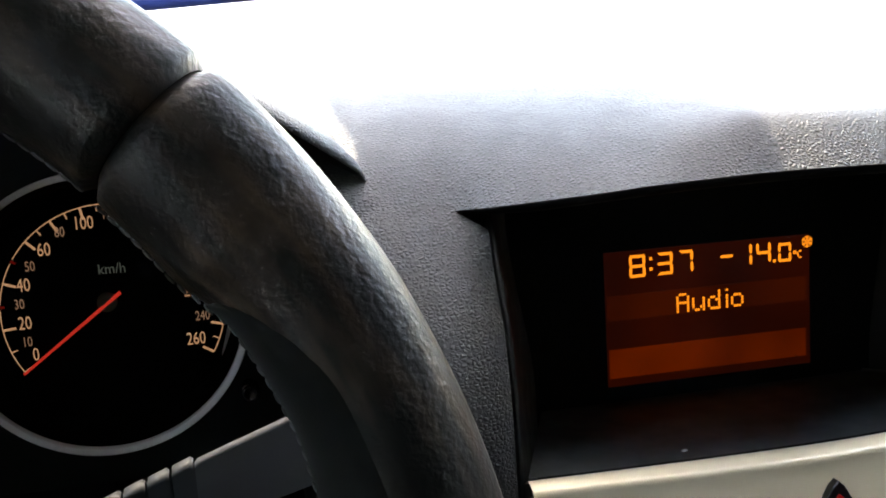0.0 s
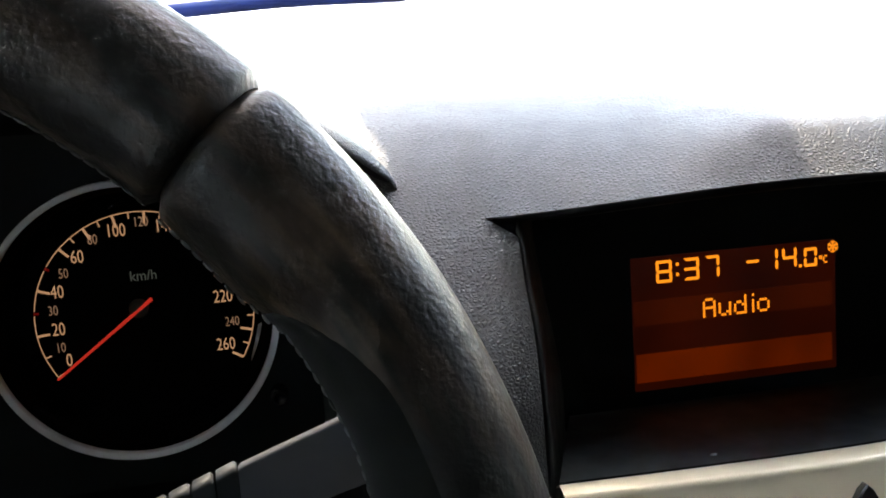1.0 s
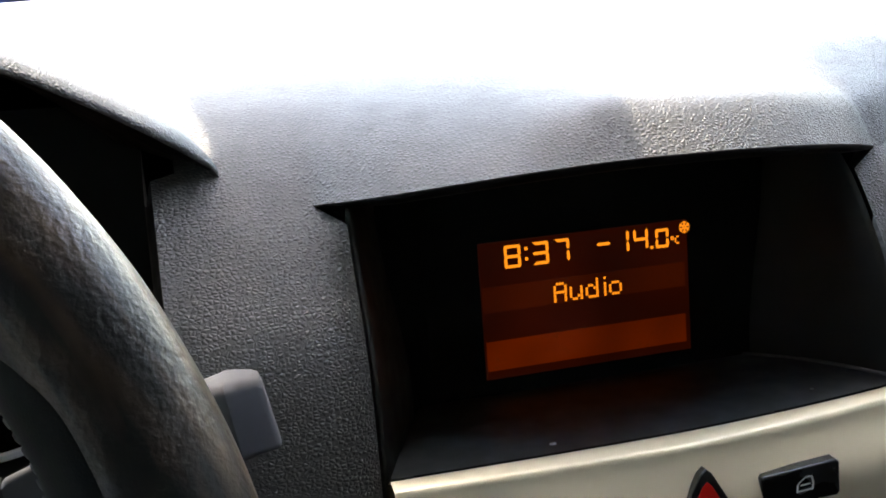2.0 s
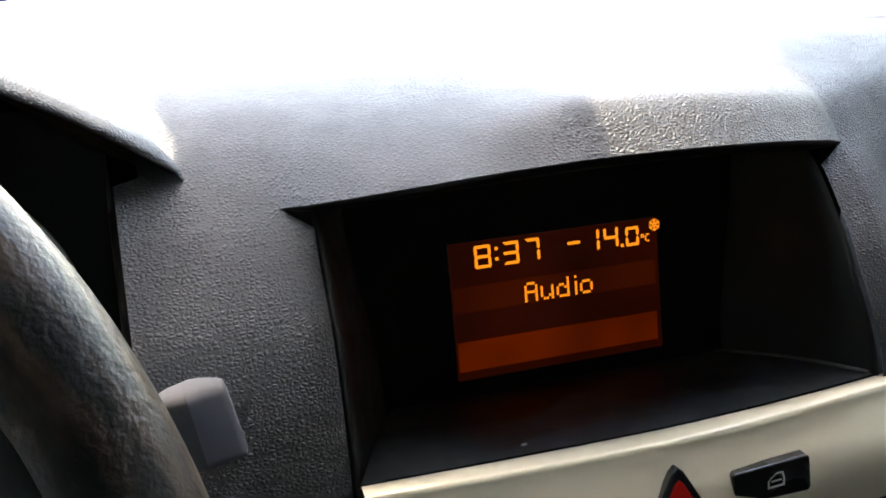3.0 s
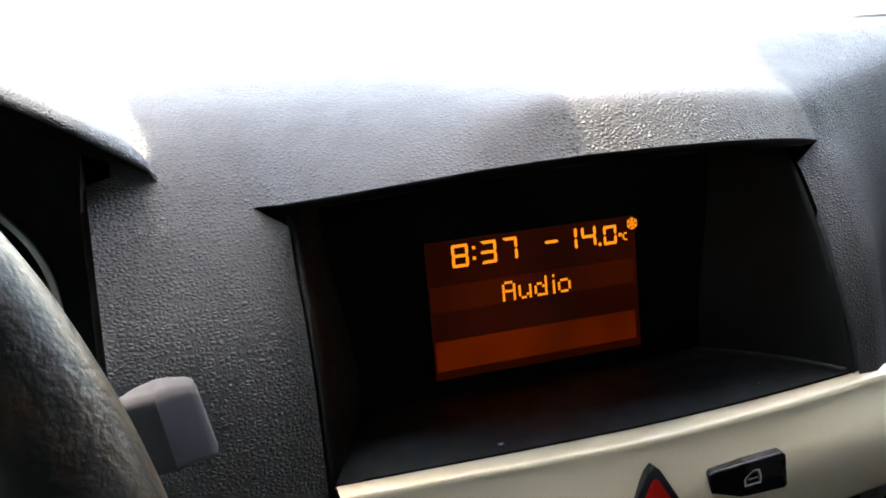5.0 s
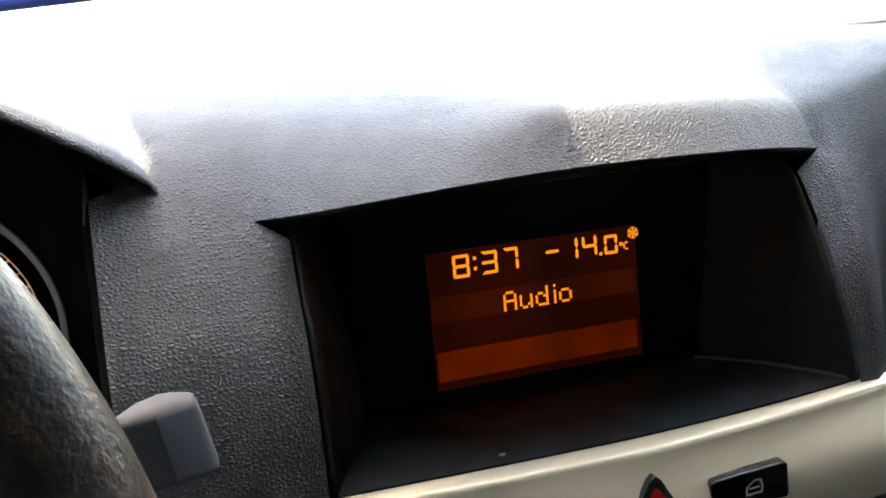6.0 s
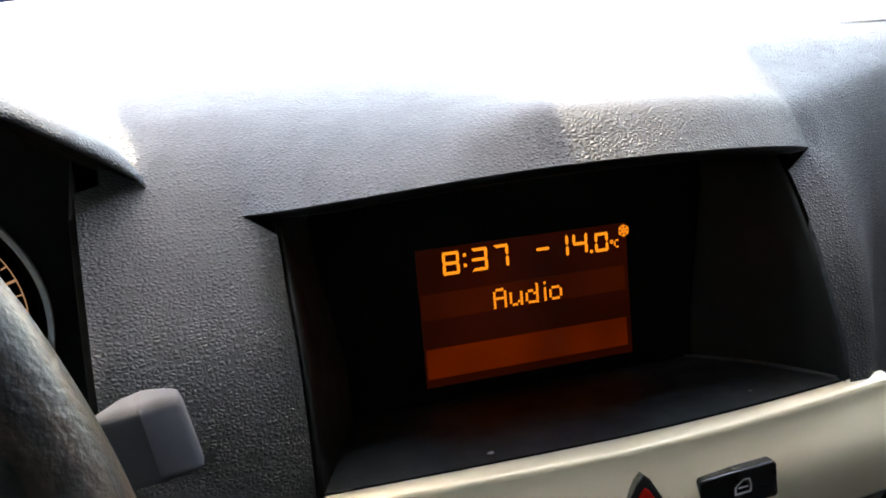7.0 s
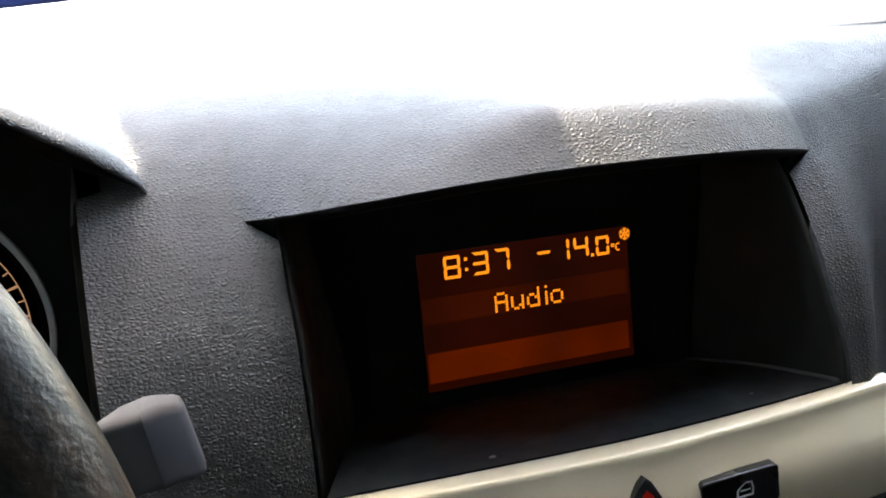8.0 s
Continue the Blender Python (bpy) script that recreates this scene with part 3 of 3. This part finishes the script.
# ---- information display ----
display = thing("information_display", "amber dot-matrix information display showing time, temperature and Audio", "display", at=(0, 0.01, 0.96))


def lcd(u, v, w=0.0):
    return T_LCD @ Matrix.Translation((u / 1000, v / 1000, w / 1000))


def rect(u0, v0, u1, v1):
    return [(u0 / 1000, v0 / 1000), (u1 / 1000, v0 / 1000), (u1 / 1000, v1 / 1000), (u0 / 1000, v1 / 1000)]


part("housing", prism(rect(-84, -42, 86, 52), 0.003, lcd(0, 0, -3.8)), dark_plastic, display, "matt black display frame", smooth=False)
part("screen", prism(rect(-56.5, -29.2, 55.2, 38.4), 0.0006, lcd(0, 0, -0.6)), lcd_back, display, "dim brown-orange backlight", smooth=False)
part("text_band", prism(rect(-55.8, 4.2, 53.2, 16.7), 0.0002, lcd(0, 0, 0.0)), lcd_band_dim, display, smooth=False)
part("text_band", prism(rect(-55.6, -25.0, 52.8, -10.3), 0.0002, lcd(0, 0, 0.0)), lcd_band, display, "orange-brown empty text band", smooth=False)
SEG = {"8": "abcdefg", "3": "abcdg", "7": "abc", "0": "abcdef", "1": "bc", "4": "bcfg", "-": "g"}


def seven(char, u0, u1, v0, v1, t=1.55):
    """The segments of one seven-segment figure, each a mesh of its own."""
    meshes = []
    vm, h, gap = (v0 + v1) / 2, t / 2, 0.16
    lines = {"a": ((u0, v1 - h), (u1, v1 - h)), "d": ((u0, v0 + h), (u1, v0 + h)), "g": ((u0, vm), (u1, vm)),
             "f": ((u0 + h, vm), (u0 + h, v1)), "e": ((u0 + h, v0), (u0 + h, vm)), "b": ((u1 - h, vm), (u1 - h, v1)), "c": ((u1 - h, v0), (u1 - h, vm))}
    for s in SEG[char]:
        (x0, y0), (x1, y1) = lines[s]
        if y0 == y1:
            x0, x1 = x0 + gap, x1 - gap
            c = h if s != "g" else h * 0.8
            q = [(x0, y0), (x0 + c, y0 - h), (x1 - c, y0 - h), (x1, y0), (x1 - c, y0 + h), (x0 + c, y0 + h)]
            if s == "a":
                q = [(x0, y0 + h), (x0 + 2 * h, y0 - h), (x1 - 2 * h, y0 - h), (x1, y0 + h)]
            if s == "d":
                q = [(x0, y0 - h), (x0 + 2 * h, y0 + h), (x1 - 2 * h, y0 + h), (x1, y0 - h)]
        else:
            y0, y1 = y0 + gap, y1 - gap
            q = [(x0, y0), (x0 - h, y0 + h), (x0 - h, y1 - h), (x0, y1), (x0 + h, y1 - h), (x0 + h, y0 + h)]
        bm = bmesh.new()
        bm.faces.new([bm.verts.new((a / 1000, b / 1000, 0)) for a, b in q])
        bmesh.ops.transform(bm, matrix=lcd(0, 0, 0.35), verts=bm.verts)
        meshes.append(bm)
    return meshes


for ch, u0, u1, v0, v1 in (("8", -43.6, -35.0, 24.9, 36.2), ("3", -28.9, -20.4, 24.9, 36.2), ("7", -17.3, -9.4, 25.0, 36.3), ("-", 5.0, 12.7, 25.2, 37.0), ("1", 20.0, 22.9, 25.6, 36.5), ("4", 25.2, 33.4, 25.9, 36.4), ("0", 37.4, 44.9, 25.4, 35.2)):
    for bm in seven(ch, u0, u1, v0, v1):
        part("segment", bm, amber, display, smooth=False)
for u, v in ((-32.1, 33.6), (-32.1, 28.5), (35.3, 26.3)):
    part("dot", prism(rect(u - 0.8, v - 0.8, u + 0.8, v + 0.8), 0.0001, lcd(0, 0, 0.3)), amber, display, smooth=False)
DOTS = {"A": ("01110", "10001", "10001", "11111", "10001", "10001", "10001"), "u": ("00000", "00000", "10001", "10001", "10001", "10011", "01101"), "d": ("00001", "00001", "01101", "10011", "10001", "10001", "01111"),
        "i": ("1", "0", "1", "1", "1", "1", "1"), "o": ("00000", "00000", "01110", "10001", "10001", "10001", "01110"), "o ": ("111", "101", "111"), "C": ("011", "100", "100", "100", "011")}


def matrix_char(rows, u, v, pitch, fill=1.0):
    bm = bmesh.new()
    h = pitch * fill / 2
    for j, row in enumerate(rows):
        for i, on in enumerate(row):
            if on == "1":
                cu, cv = u + (i + 0.5) * pitch, v - (j + 0.5) * pitch
                bm.faces.new([bm.verts.new((a / 1000, b / 1000, 0)) for a, b in ((cu - h, cv - h), (cu + h, cv - h), (cu + h, cv + h), (cu - h, cv + h))])
    bmesh.ops.remove_doubles(bm, verts=bm.verts, dist=0.00005)
    bmesh.ops.transform(bm, matrix=lcd(0, 0, 0.35), verts=bm.verts)
    return bm


for ch, col in (("A", 0), ("u", 6), ("d", 12), ("i", 19), ("o", 21)):
    part("character", matrix_char(DOTS[ch], -19.2 + 1.42 * col, 14.7, 1.42, 0.88), amber, display, smooth=False)
part("character", matrix_char(DOTS["o "], 45.9, 30.6, 0.62), amber, display, smooth=False)
part("character", matrix_char(DOTS["C"], 48.2, 30.6, 0.82), amber, display, smooth=False)
bm = bmesh.new()
for k in range(6):
    a = radians(60 * k + 30)
    c, s = math.cos(a), math.sin(a)
    for r0, r1, w in ((0.3, 3.1, 0.42),):
        bm.faces.new([bm.verts.new((53.9e-3 + (r * c - q * s) / 1000, 34.6e-3 + (r * s + q * c) / 1000, 0)) for r, q in ((r0, -w), (r1, -w), (r1, w), (r0, w))])
    for sgn in (-1, 1):
        a2 = a + sgn * 0.55
        bm.faces.new([bm.verts.new((53.9e-3 + r * math.cos(b) / 1000, 34.6e-3 + r * math.sin(b) / 1000, 0)) for r, b in ((1.7, a + sgn * 0.12), (2.9, a + sgn * 0.22), (3.0, a + sgn * 0.47), (2.3, a + sgn * 0.40))])
bmesh.ops.transform(bm, matrix=lcd(0, 0, 0.35), verts=bm.verts)
part("frost_symbol", bm, amber, display, smooth=False)

# ---- silver switch panel ----
panel = thing("switch_panel", "champagne silver console panel with hazard and door lock buttons", "switch panel", at=(0, -0.08, 0.92))


def panel_profile(x):
    y, z = trim_edge(x)
    w = 0.0093 - 0.0020 * min(1.0, abs(x) / 0.125)
    e = y - w
    return [(y + 0.004, z - 0.004), (y + 0.0004, z - 0.0004), (y - 0.0002, z), (y - 0.4 * w, z - 0.0004), (y - 0.80 * w, z - 0.0008), (y - 0.90 * w, z - 0.0010), (e + 0.0004, z - 0.0014), (e - 0.0003, z - 0.0022), (e - 0.0006, z - 0.0034), (e - 0.0026, z - 0.0090), (e - 0.0066, z - 0.0165), (e - 0.0105, z - 0.024), (e - 0.0130, z - 0.033), (e - 0.0140, z - 0.043), (e - 0.0138, z - 0.0495), (e - 0.0130, z - 0.0515), (y - 0.006, z - 0.053)]


rows = []
for k in range(-44, 45):
    x = 0.0108 + 0.1353 * k / 44
    rows.append([(x, y, z) for y, z in panel_profile(x)])
part("panel_body", sheet(rows), silver, panel, "champagne silver painted plastic")
TH = tilted((0.0035, -0.1114, 0.9552), 14)
TP = Matrix(((1, 0, 0, 0), (0, math.sin(radians(5)), -math.cos(radians(5)), -0.1072), (0, math.cos(radians(5)), math.sin(radians(5)), 0.958), (0, 0, 0, 1)))
tri = [(0.0, 0.0175), (0.0028, 0.0150), (0.0190, -0.0130), (0.0172, -0.0160), (-0.0172, -0.0160), (-0.0190, -0.0130), (-0.0028, 0.0150)]
hazard = part("hazard_button", prism(tri, 0.0040, TH @ Matrix.Translation((0, 0, -0.0032)), 0.0006), gloss_black, panel, "black triangular hazard button", smooth=False)
part("red_triangle", prism([(u * 0.72, v * 0.72 - 0.0006) for u, v in tri], 0.0010, TH @ Matrix.Translation((0, 0, 0.0001)), 0.0003), lamp_red, hazard, "red translucent triangle", smooth=False)
for sx in (1, -1):
    out = [(0.0312, 0.0050), (0.0665, 0.0068), (0.0682, 0.0055), (0.0697, -0.0092), (0.0684, -0.0108), (0.0322, -0.0106), (0.0308, -0.0092), (0.0300, 0.0038)]
    out = [(u * sx, v) for u, v in out][:: sx]
    b = part("button", prism(out, 0.0050, TP @ Matrix.Translation((0, 0, -0.0027)), 0.0008), gloss_black, panel, "glossy black push button", smooth=False)

icon = [(-0.0060, -0.0042), (0.0060, -0.0037), (0.0062, 0.0000), (0.0045, 0.0040), (0.0000, 0.0042), (-0.0045, 0.0015), (-0.0062, 0.0000)]
icon = [(0.0515 + u * 0.70, -0.0018 + v * 0.90) for u, v in icon]
loop = [TP @ Vector((u, v, 0.0025)) for u, v in icon]
inner = [TP @ Vector((0.0515 + (u - 0.0515) * 0.78, -0.0016 + (v + 0.0016) * 0.74, 0.0025)) for u, v in icon]
part("door_symbol", sheet([loop, inner], close_u=True), symbol_white, panel, "thin white door symbol", smooth=False)
part("door_symbol", prism([(0.0490, -0.0026), (0.0540, -0.0023), (0.0540, -0.0017), (0.0490, -0.0019)], 0.0002, TP @ Matrix.Translation((0, 0, 0.0024))), symbol_white, panel, "thin white door symbol", smooth=False)

# ---- steering wheel ----
wheel = thing("steering_wheel", "black leather steering wheel with stitched seam", "steering wheel", at=(-0.365, -0.20, 0.98))
T_WHEEL = tilted((-0.3629, -0.2644, 1.0532), 24.1)
RIM_R, RIM_r = 0.1664, 0.0171


def rim_sweep(a0, a1, steps, radius_of, section=32, grow=0.0):
    rows = []
    for k in range(steps + 1):
        a = a0 + (a1 - a0) * k / steps
        row = []
        for j in range(section):
            t = 2 * math.pi * j / section
            r = radius_of(a, t) + grow
            u = RIM_R + r * math.cos(t)
            row.append(T_WHEEL @ Vector((u * math.cos(a), u * math.sin(a), r * math.sin(t))))
        rows.append(row)
    bm = sheet(rows, close_u=True)
    layer = bm.verts.layers.float_vector.new("strip")
    for n, v in enumerate(bm.verts):
        a, t = a0 + (a1 - a0) * (n // section) / steps, 2 * math.pi * (n % section) / section
        v[layer] = Vector((a * 6.0, 3.2 * math.cos(t), 3.2 * math.sin(t)))
    return bm


SEAM = radians(44.3)


def upper_section(a, t):
    d = abs(a - SEAM)
    return RIM_r * (1 + 0.02 * math.exp(-(d / 0.06) ** 2) - 0.16 * math.exp(-(d / 0.006) ** 2)) + 0.00016 * smooth_step(0.02, 0.2, d) * noise.noise(Vector((a * 9, math.cos(t), math.sin(t))))


def slim(a, t):
    """By how much the grip is flattened on its inner side near the spokes."""
    return 0.0036 * (smooth_step(radians(-36), radians(-30), -a) - 0.45 * smooth_step(radians(-22), radians(-15), -a)) * max(0.0, -math.cos(t)) ** 1.5


def lower_section(a, t):
    d = abs(a - SEAM)
    swell = 0.0006 * smooth_step(0.0, 0.05, d)
    return (RIM_r + swell - 0.0001 - slim(a, t)) * (1 - 0.16 * math.exp(-(d / 0.006) ** 2)) + 0.00016 * smooth_step(0.02, 0.2, d) * noise.noise(Vector((a * 9, math.cos(t), 3 + math.sin(t))))


part("rim_top", rim_sweep(SEAM, math.pi - SEAM, 120, upper_section), leather, wheel, "smooth black leather")
for a0, a1 in ((radians(-60), SEAM), (math.pi - SEAM, radians(240))):
    part("rim_grip", rim_sweep(a0, a1, 120, (lambda a, t: lower_section(a, t)) if a1 == SEAM else (lambda a, t: RIM_r)), leather, wheel, "worn black leather grip")
part("rim_bottom", rim_sweep(radians(240), radians(300), 40, lambda a, t: RIM_r), leather, wheel, "smooth black leather")
# stitches along the inner edge of the rim
for k in range(58):
    a = radians(6) + k * radians(1.15)
    if abs(a - SEAM) < 0.012:
        continue
    bm = bmesh.new()
    bmesh.ops.create_uvsphere(bm, u_segments=8, v_segments=6, radius=1.0)
    t = math.pi * 0.955
    r = RIM_r + (0.0003 if a > SEAM else 0.0009 if a > radians(33) else 0.0014) - slim(a, t)
    m = T_WHEEL @ Matrix.Rotation(a, 4, "Z") @ Matrix.Translation((RIM_R + r * math.cos(t), 0, r * math.sin(t))) @ Matrix.Rotation(0.45, 4, "X") @ Matrix.Diagonal((0.0004, 0.0015, 0.0005, 1))
    bmesh.ops.transform(bm, matrix=m, verts=bm.verts)
    part("stitch", bm, thread, wheel)
# spoke cover wrapping the inner side of the grip
rows = []
for k in range(61):
    a = radians(33.5) - radians(62) * k / 60
    q = min(1.0, k / 11.0)
    wide = math.sqrt(1 - (1 - q) ** 2)
    t1 = math.pi * 1.10
    t0 = t1 - math.pi * (0.02 + 0.49 * wide)
    row = []
    for j in range(19):
        f = j / 18
        t = t0 + (t1 - t0) * f
        r = RIM_r + 0.0003 + 0.0010 * math.sqrt(min(1.0, f * (t1 - t0) * 5.0)) - slim(a, t)
        row.append(T_WHEEL @ Vector(((RIM_R + r * math.cos(t)) * math.cos(a), (RIM_R + r * math.cos(t)) * math.sin(a), r * math.sin(t))))
    rows.append(row)
part("spoke_cover", sheet(rows), cover_grey, wheel, "dark grey plastic spoke cover")
part("hub", revolve([(0.0001, 0.0), (0.030, -0.002), (0.044, -0.010), (0.046, -0.02), (0.044, -0.05)], (0, -0.03), T_WHEEL @ Matrix.Translation((0, 0, -0.03)), 48), soft_plastic, wheel, "black airbag hub")
for a in (radians(-30), radians(210), radians(270)):
    m = T_WHEEL @ Matrix.Rotation(a, 4, "Z")
    b = box((0.04, -0.018, -0.032), (RIM_R - 0.004, 0.018, -0.012), 0.005)
    bmesh.ops.transform(b, matrix=m, verts=b.verts)
    part("spoke", b, soft_plastic, wheel)

# ---- steering column and wiper stalk ----
column = thing("steering_column", "black plastic steering column shroud", "steering column", at=(-0.365, -0.1, 0.95))
b = revolve([(0.030, -0.06), (0.034, -0.09), (0.036, -0.16), (0.036, -0.34)], (0, -0.05), T_WHEEL, 40)
part("shroud", b, dark_plastic, column)

stalk = thing("wiper_stalk", "dark grey plastic wiper stalk with grooved collar", "stalk", at=(-0.25, -0.14, 1.03))


def stalk_section(x, y, ztop, height, depth, round_r=0.004):
    """A rounded upright section at x: a loop of points."""
    pts = []
    for cy, cz, a0 in ((y + depth - round_r, ztop - round_r, 0), (y + round_r, ztop - round_r, 90), (y + round_r, ztop - height + round_r, 180), (y + depth - round_r, ztop - height + round_r, 270)):
        for k in range(5):
            a = radians(a0 + 90 * k / 4)
            pts.append((x, cy + round_r * math.cos(a), cz + round_r * math.sin(a)))
    return pts


rows = []
for x, y, z, h, back, r, lean in ((-0.2480, -0.150, 1.0412, 0.024, -0.139, 0.002, 0.0), (-0.2470, -0.150, 1.0424, 0.026, -0.139, 0.0018, 0.0), (-0.2350, -0.150, 1.0470, 0.027, -0.139, 0.0018, 0.0), (-0.2150, -0.150, 1.0545, 0.029, -0.138, 0.0018, 0.0),
                                  (-0.2000, -0.150, 1.0605, 0.031, -0.137, 0.0018, 0.05), (-0.1905, -0.150, 1.0635, 0.033, -0.136, 0.0018, 0.12), (-0.1856, -0.1499, 1.0640, 0.0335, -0.136, 0.0018, 0.155), (-0.1845, -0.1489, 1.0639, 0.0335, -0.135, 0.0018, 0.16),
                                  (-0.1810, -0.1450, 1.0626, 0.0332, -0.133, 0.0018, 0.18), (-0.1760, -0.1400, 1.0600, 0.0325, -0.130, 0.0018, 0.20), (-0.1742, -0.1375, 1.0585, 0.0310, -0.129, 0.003, 0.20), (-0.1732, -0.1345, 1.0560, 0.0270, -0.1295, 0.002, 0.20)):
    lift = 0.0032 * (1 - smooth_step(-0.215, -0.187, x))
    z, h = z + lift, h * 0.80 + lift
    rows.append([(px + (z - pz) * lean, py, pz) for px, py, pz in stalk_section(x, y, z, h, 0.0034 + (back - y - 0.0034) * smooth_step(-0.200, -0.187, x), min(0.0045, 0.3 * (back - y)) if x > -0.192 else 0.0016)])
b = sheet(rows, close_u=True)
b.faces.new([v for v in b.verts][:20][::-1])
b.verts.ensure_lookup_table()
b.faces.new([b.verts[i] for i in range(len(b.verts) - 20, len(b.verts))])
lever = part("lever", b, stalk_grey, stalk, "dark grey flat lever")
lever.data.set_sharp_from_angle(angle=radians(28))
for k in range(6):
    x = -0.2484 - 0.0072 * k
    rows = [stalk_section(xx, -0.1500, 1.0452 - 0.0028 * k + dz, 0.026 + dz, 0.0060, 0.0022) for xx, dz in ((x - 0.0064, -0.0026), (x - 0.0056, -0.0020), (x - 0.001, 0.0), (x, -0.0008))]
    b = sheet(rows, close_u=True)
    part("collar_rib", b, rib_grey, stalk, "grey grooved collar")
b = box((-0.345, -0.146, 1.006), (-0.250, -0.140, 1.026), 0.002)
part("stem", b, dark_plastic, stalk)

# ---- outside and small things ----
wiper = thing("windscreen_wiper", "dark blue-black windscreen wiper parked at the glass", "wiper", at=(-0.3, 0.70, 1.03))
rows = []
for x in (-0.72, -0.60, -0.45, -0.36, -0.30, -0.25, -0.20, -0.15, -0.10, -0.060, -0.040, -0.032):
    k = 1.0 if x < -0.055 else (0.7 if x < -0.035 else 0.3)
    low, y = 1.108 - 0.009 * smooth_step(-0.15, -0.36, x), 0.652
    rows.append([(x, y + 0.008 * math.cos(a), low + 0.009 + 0.009 * k * math.sin(a)) for a in (2 * math.pi * j / 10 for j in range(10))])
part("blade", sheet(rows, close_u=True), blue_rubber, wiper)


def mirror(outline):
    """An unseen mirror-like plate, added below the roof's edge to cast shade; outline (x, y) of its shade on the
    dashboard's top.
    """
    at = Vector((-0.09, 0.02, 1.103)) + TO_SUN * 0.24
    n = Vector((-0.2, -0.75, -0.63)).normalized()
    holder = thing("mirror_shade_caster", "unseen mirror-like black plate added to cast the dashboard's shade", "mirror", at=(0.0, 0.12, 1.25))
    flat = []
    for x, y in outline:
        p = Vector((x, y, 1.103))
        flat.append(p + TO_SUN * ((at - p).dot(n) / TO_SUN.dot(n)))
    for name, mat, w0, w1, k in (("shade_plate", dark_plastic, -0.028, 0.0, 1.0), ("shade_plate_glass", shade_plate_glass, 0.0, 0.002, 0.94)):
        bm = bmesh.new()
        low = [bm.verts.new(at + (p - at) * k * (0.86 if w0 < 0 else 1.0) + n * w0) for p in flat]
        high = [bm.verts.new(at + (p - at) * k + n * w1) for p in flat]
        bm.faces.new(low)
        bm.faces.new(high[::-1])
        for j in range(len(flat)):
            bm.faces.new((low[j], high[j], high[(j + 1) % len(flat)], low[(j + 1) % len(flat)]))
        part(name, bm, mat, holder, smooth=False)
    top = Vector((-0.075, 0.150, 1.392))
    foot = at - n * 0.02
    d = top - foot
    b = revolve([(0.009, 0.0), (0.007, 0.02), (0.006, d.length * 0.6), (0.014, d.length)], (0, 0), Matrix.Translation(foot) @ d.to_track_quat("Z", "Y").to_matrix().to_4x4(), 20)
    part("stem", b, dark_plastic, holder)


# outline drawn from the wanted shade edge, not from a mirror's shape
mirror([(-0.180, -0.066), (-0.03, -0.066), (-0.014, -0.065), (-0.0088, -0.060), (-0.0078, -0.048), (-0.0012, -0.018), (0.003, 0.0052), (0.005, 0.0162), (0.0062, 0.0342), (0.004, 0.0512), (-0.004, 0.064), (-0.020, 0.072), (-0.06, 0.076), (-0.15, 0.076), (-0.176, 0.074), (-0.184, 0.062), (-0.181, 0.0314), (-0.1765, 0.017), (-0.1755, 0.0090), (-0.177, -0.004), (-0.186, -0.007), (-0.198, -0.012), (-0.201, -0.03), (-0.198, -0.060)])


# added out of view to block the sun; outline follows the shade's edge
visor = thing("visor_shade_caster", "unseen grey cloth panel added to shade the dashboard's passenger side", "sun visor", at=(0.4, -0.02, 1.40))
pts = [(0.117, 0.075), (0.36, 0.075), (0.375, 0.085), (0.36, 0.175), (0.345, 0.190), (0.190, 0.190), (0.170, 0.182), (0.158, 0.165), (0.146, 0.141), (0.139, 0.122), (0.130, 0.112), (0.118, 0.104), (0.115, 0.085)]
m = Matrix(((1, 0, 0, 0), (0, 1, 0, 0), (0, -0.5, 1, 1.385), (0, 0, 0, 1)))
part("shade_panel", prism(pts, 0.012, m, 0.003), headliner, visor)

# specks of dust on the tray
for x, y, z, r in ((-0.0537, -0.0823, 0.9803, 0.0008), (0.0770, -0.0749, 0.9796, 0.0005)):
    bm = bmesh.new()
    bmesh.ops.create_icosphere(bm, subdivisions=1, radius=r)
    bmesh.ops.transform(bm, matrix=Matrix.Translation((x, y, z)) @ Matrix.Diagonal((2.2, 1.0, 0.8, 1)), verts=bm.verts)
    tagged(part("crumb", bm, crumb_white), "pale speck of dust on the dark tray", "dust speck", "specks on the tray")
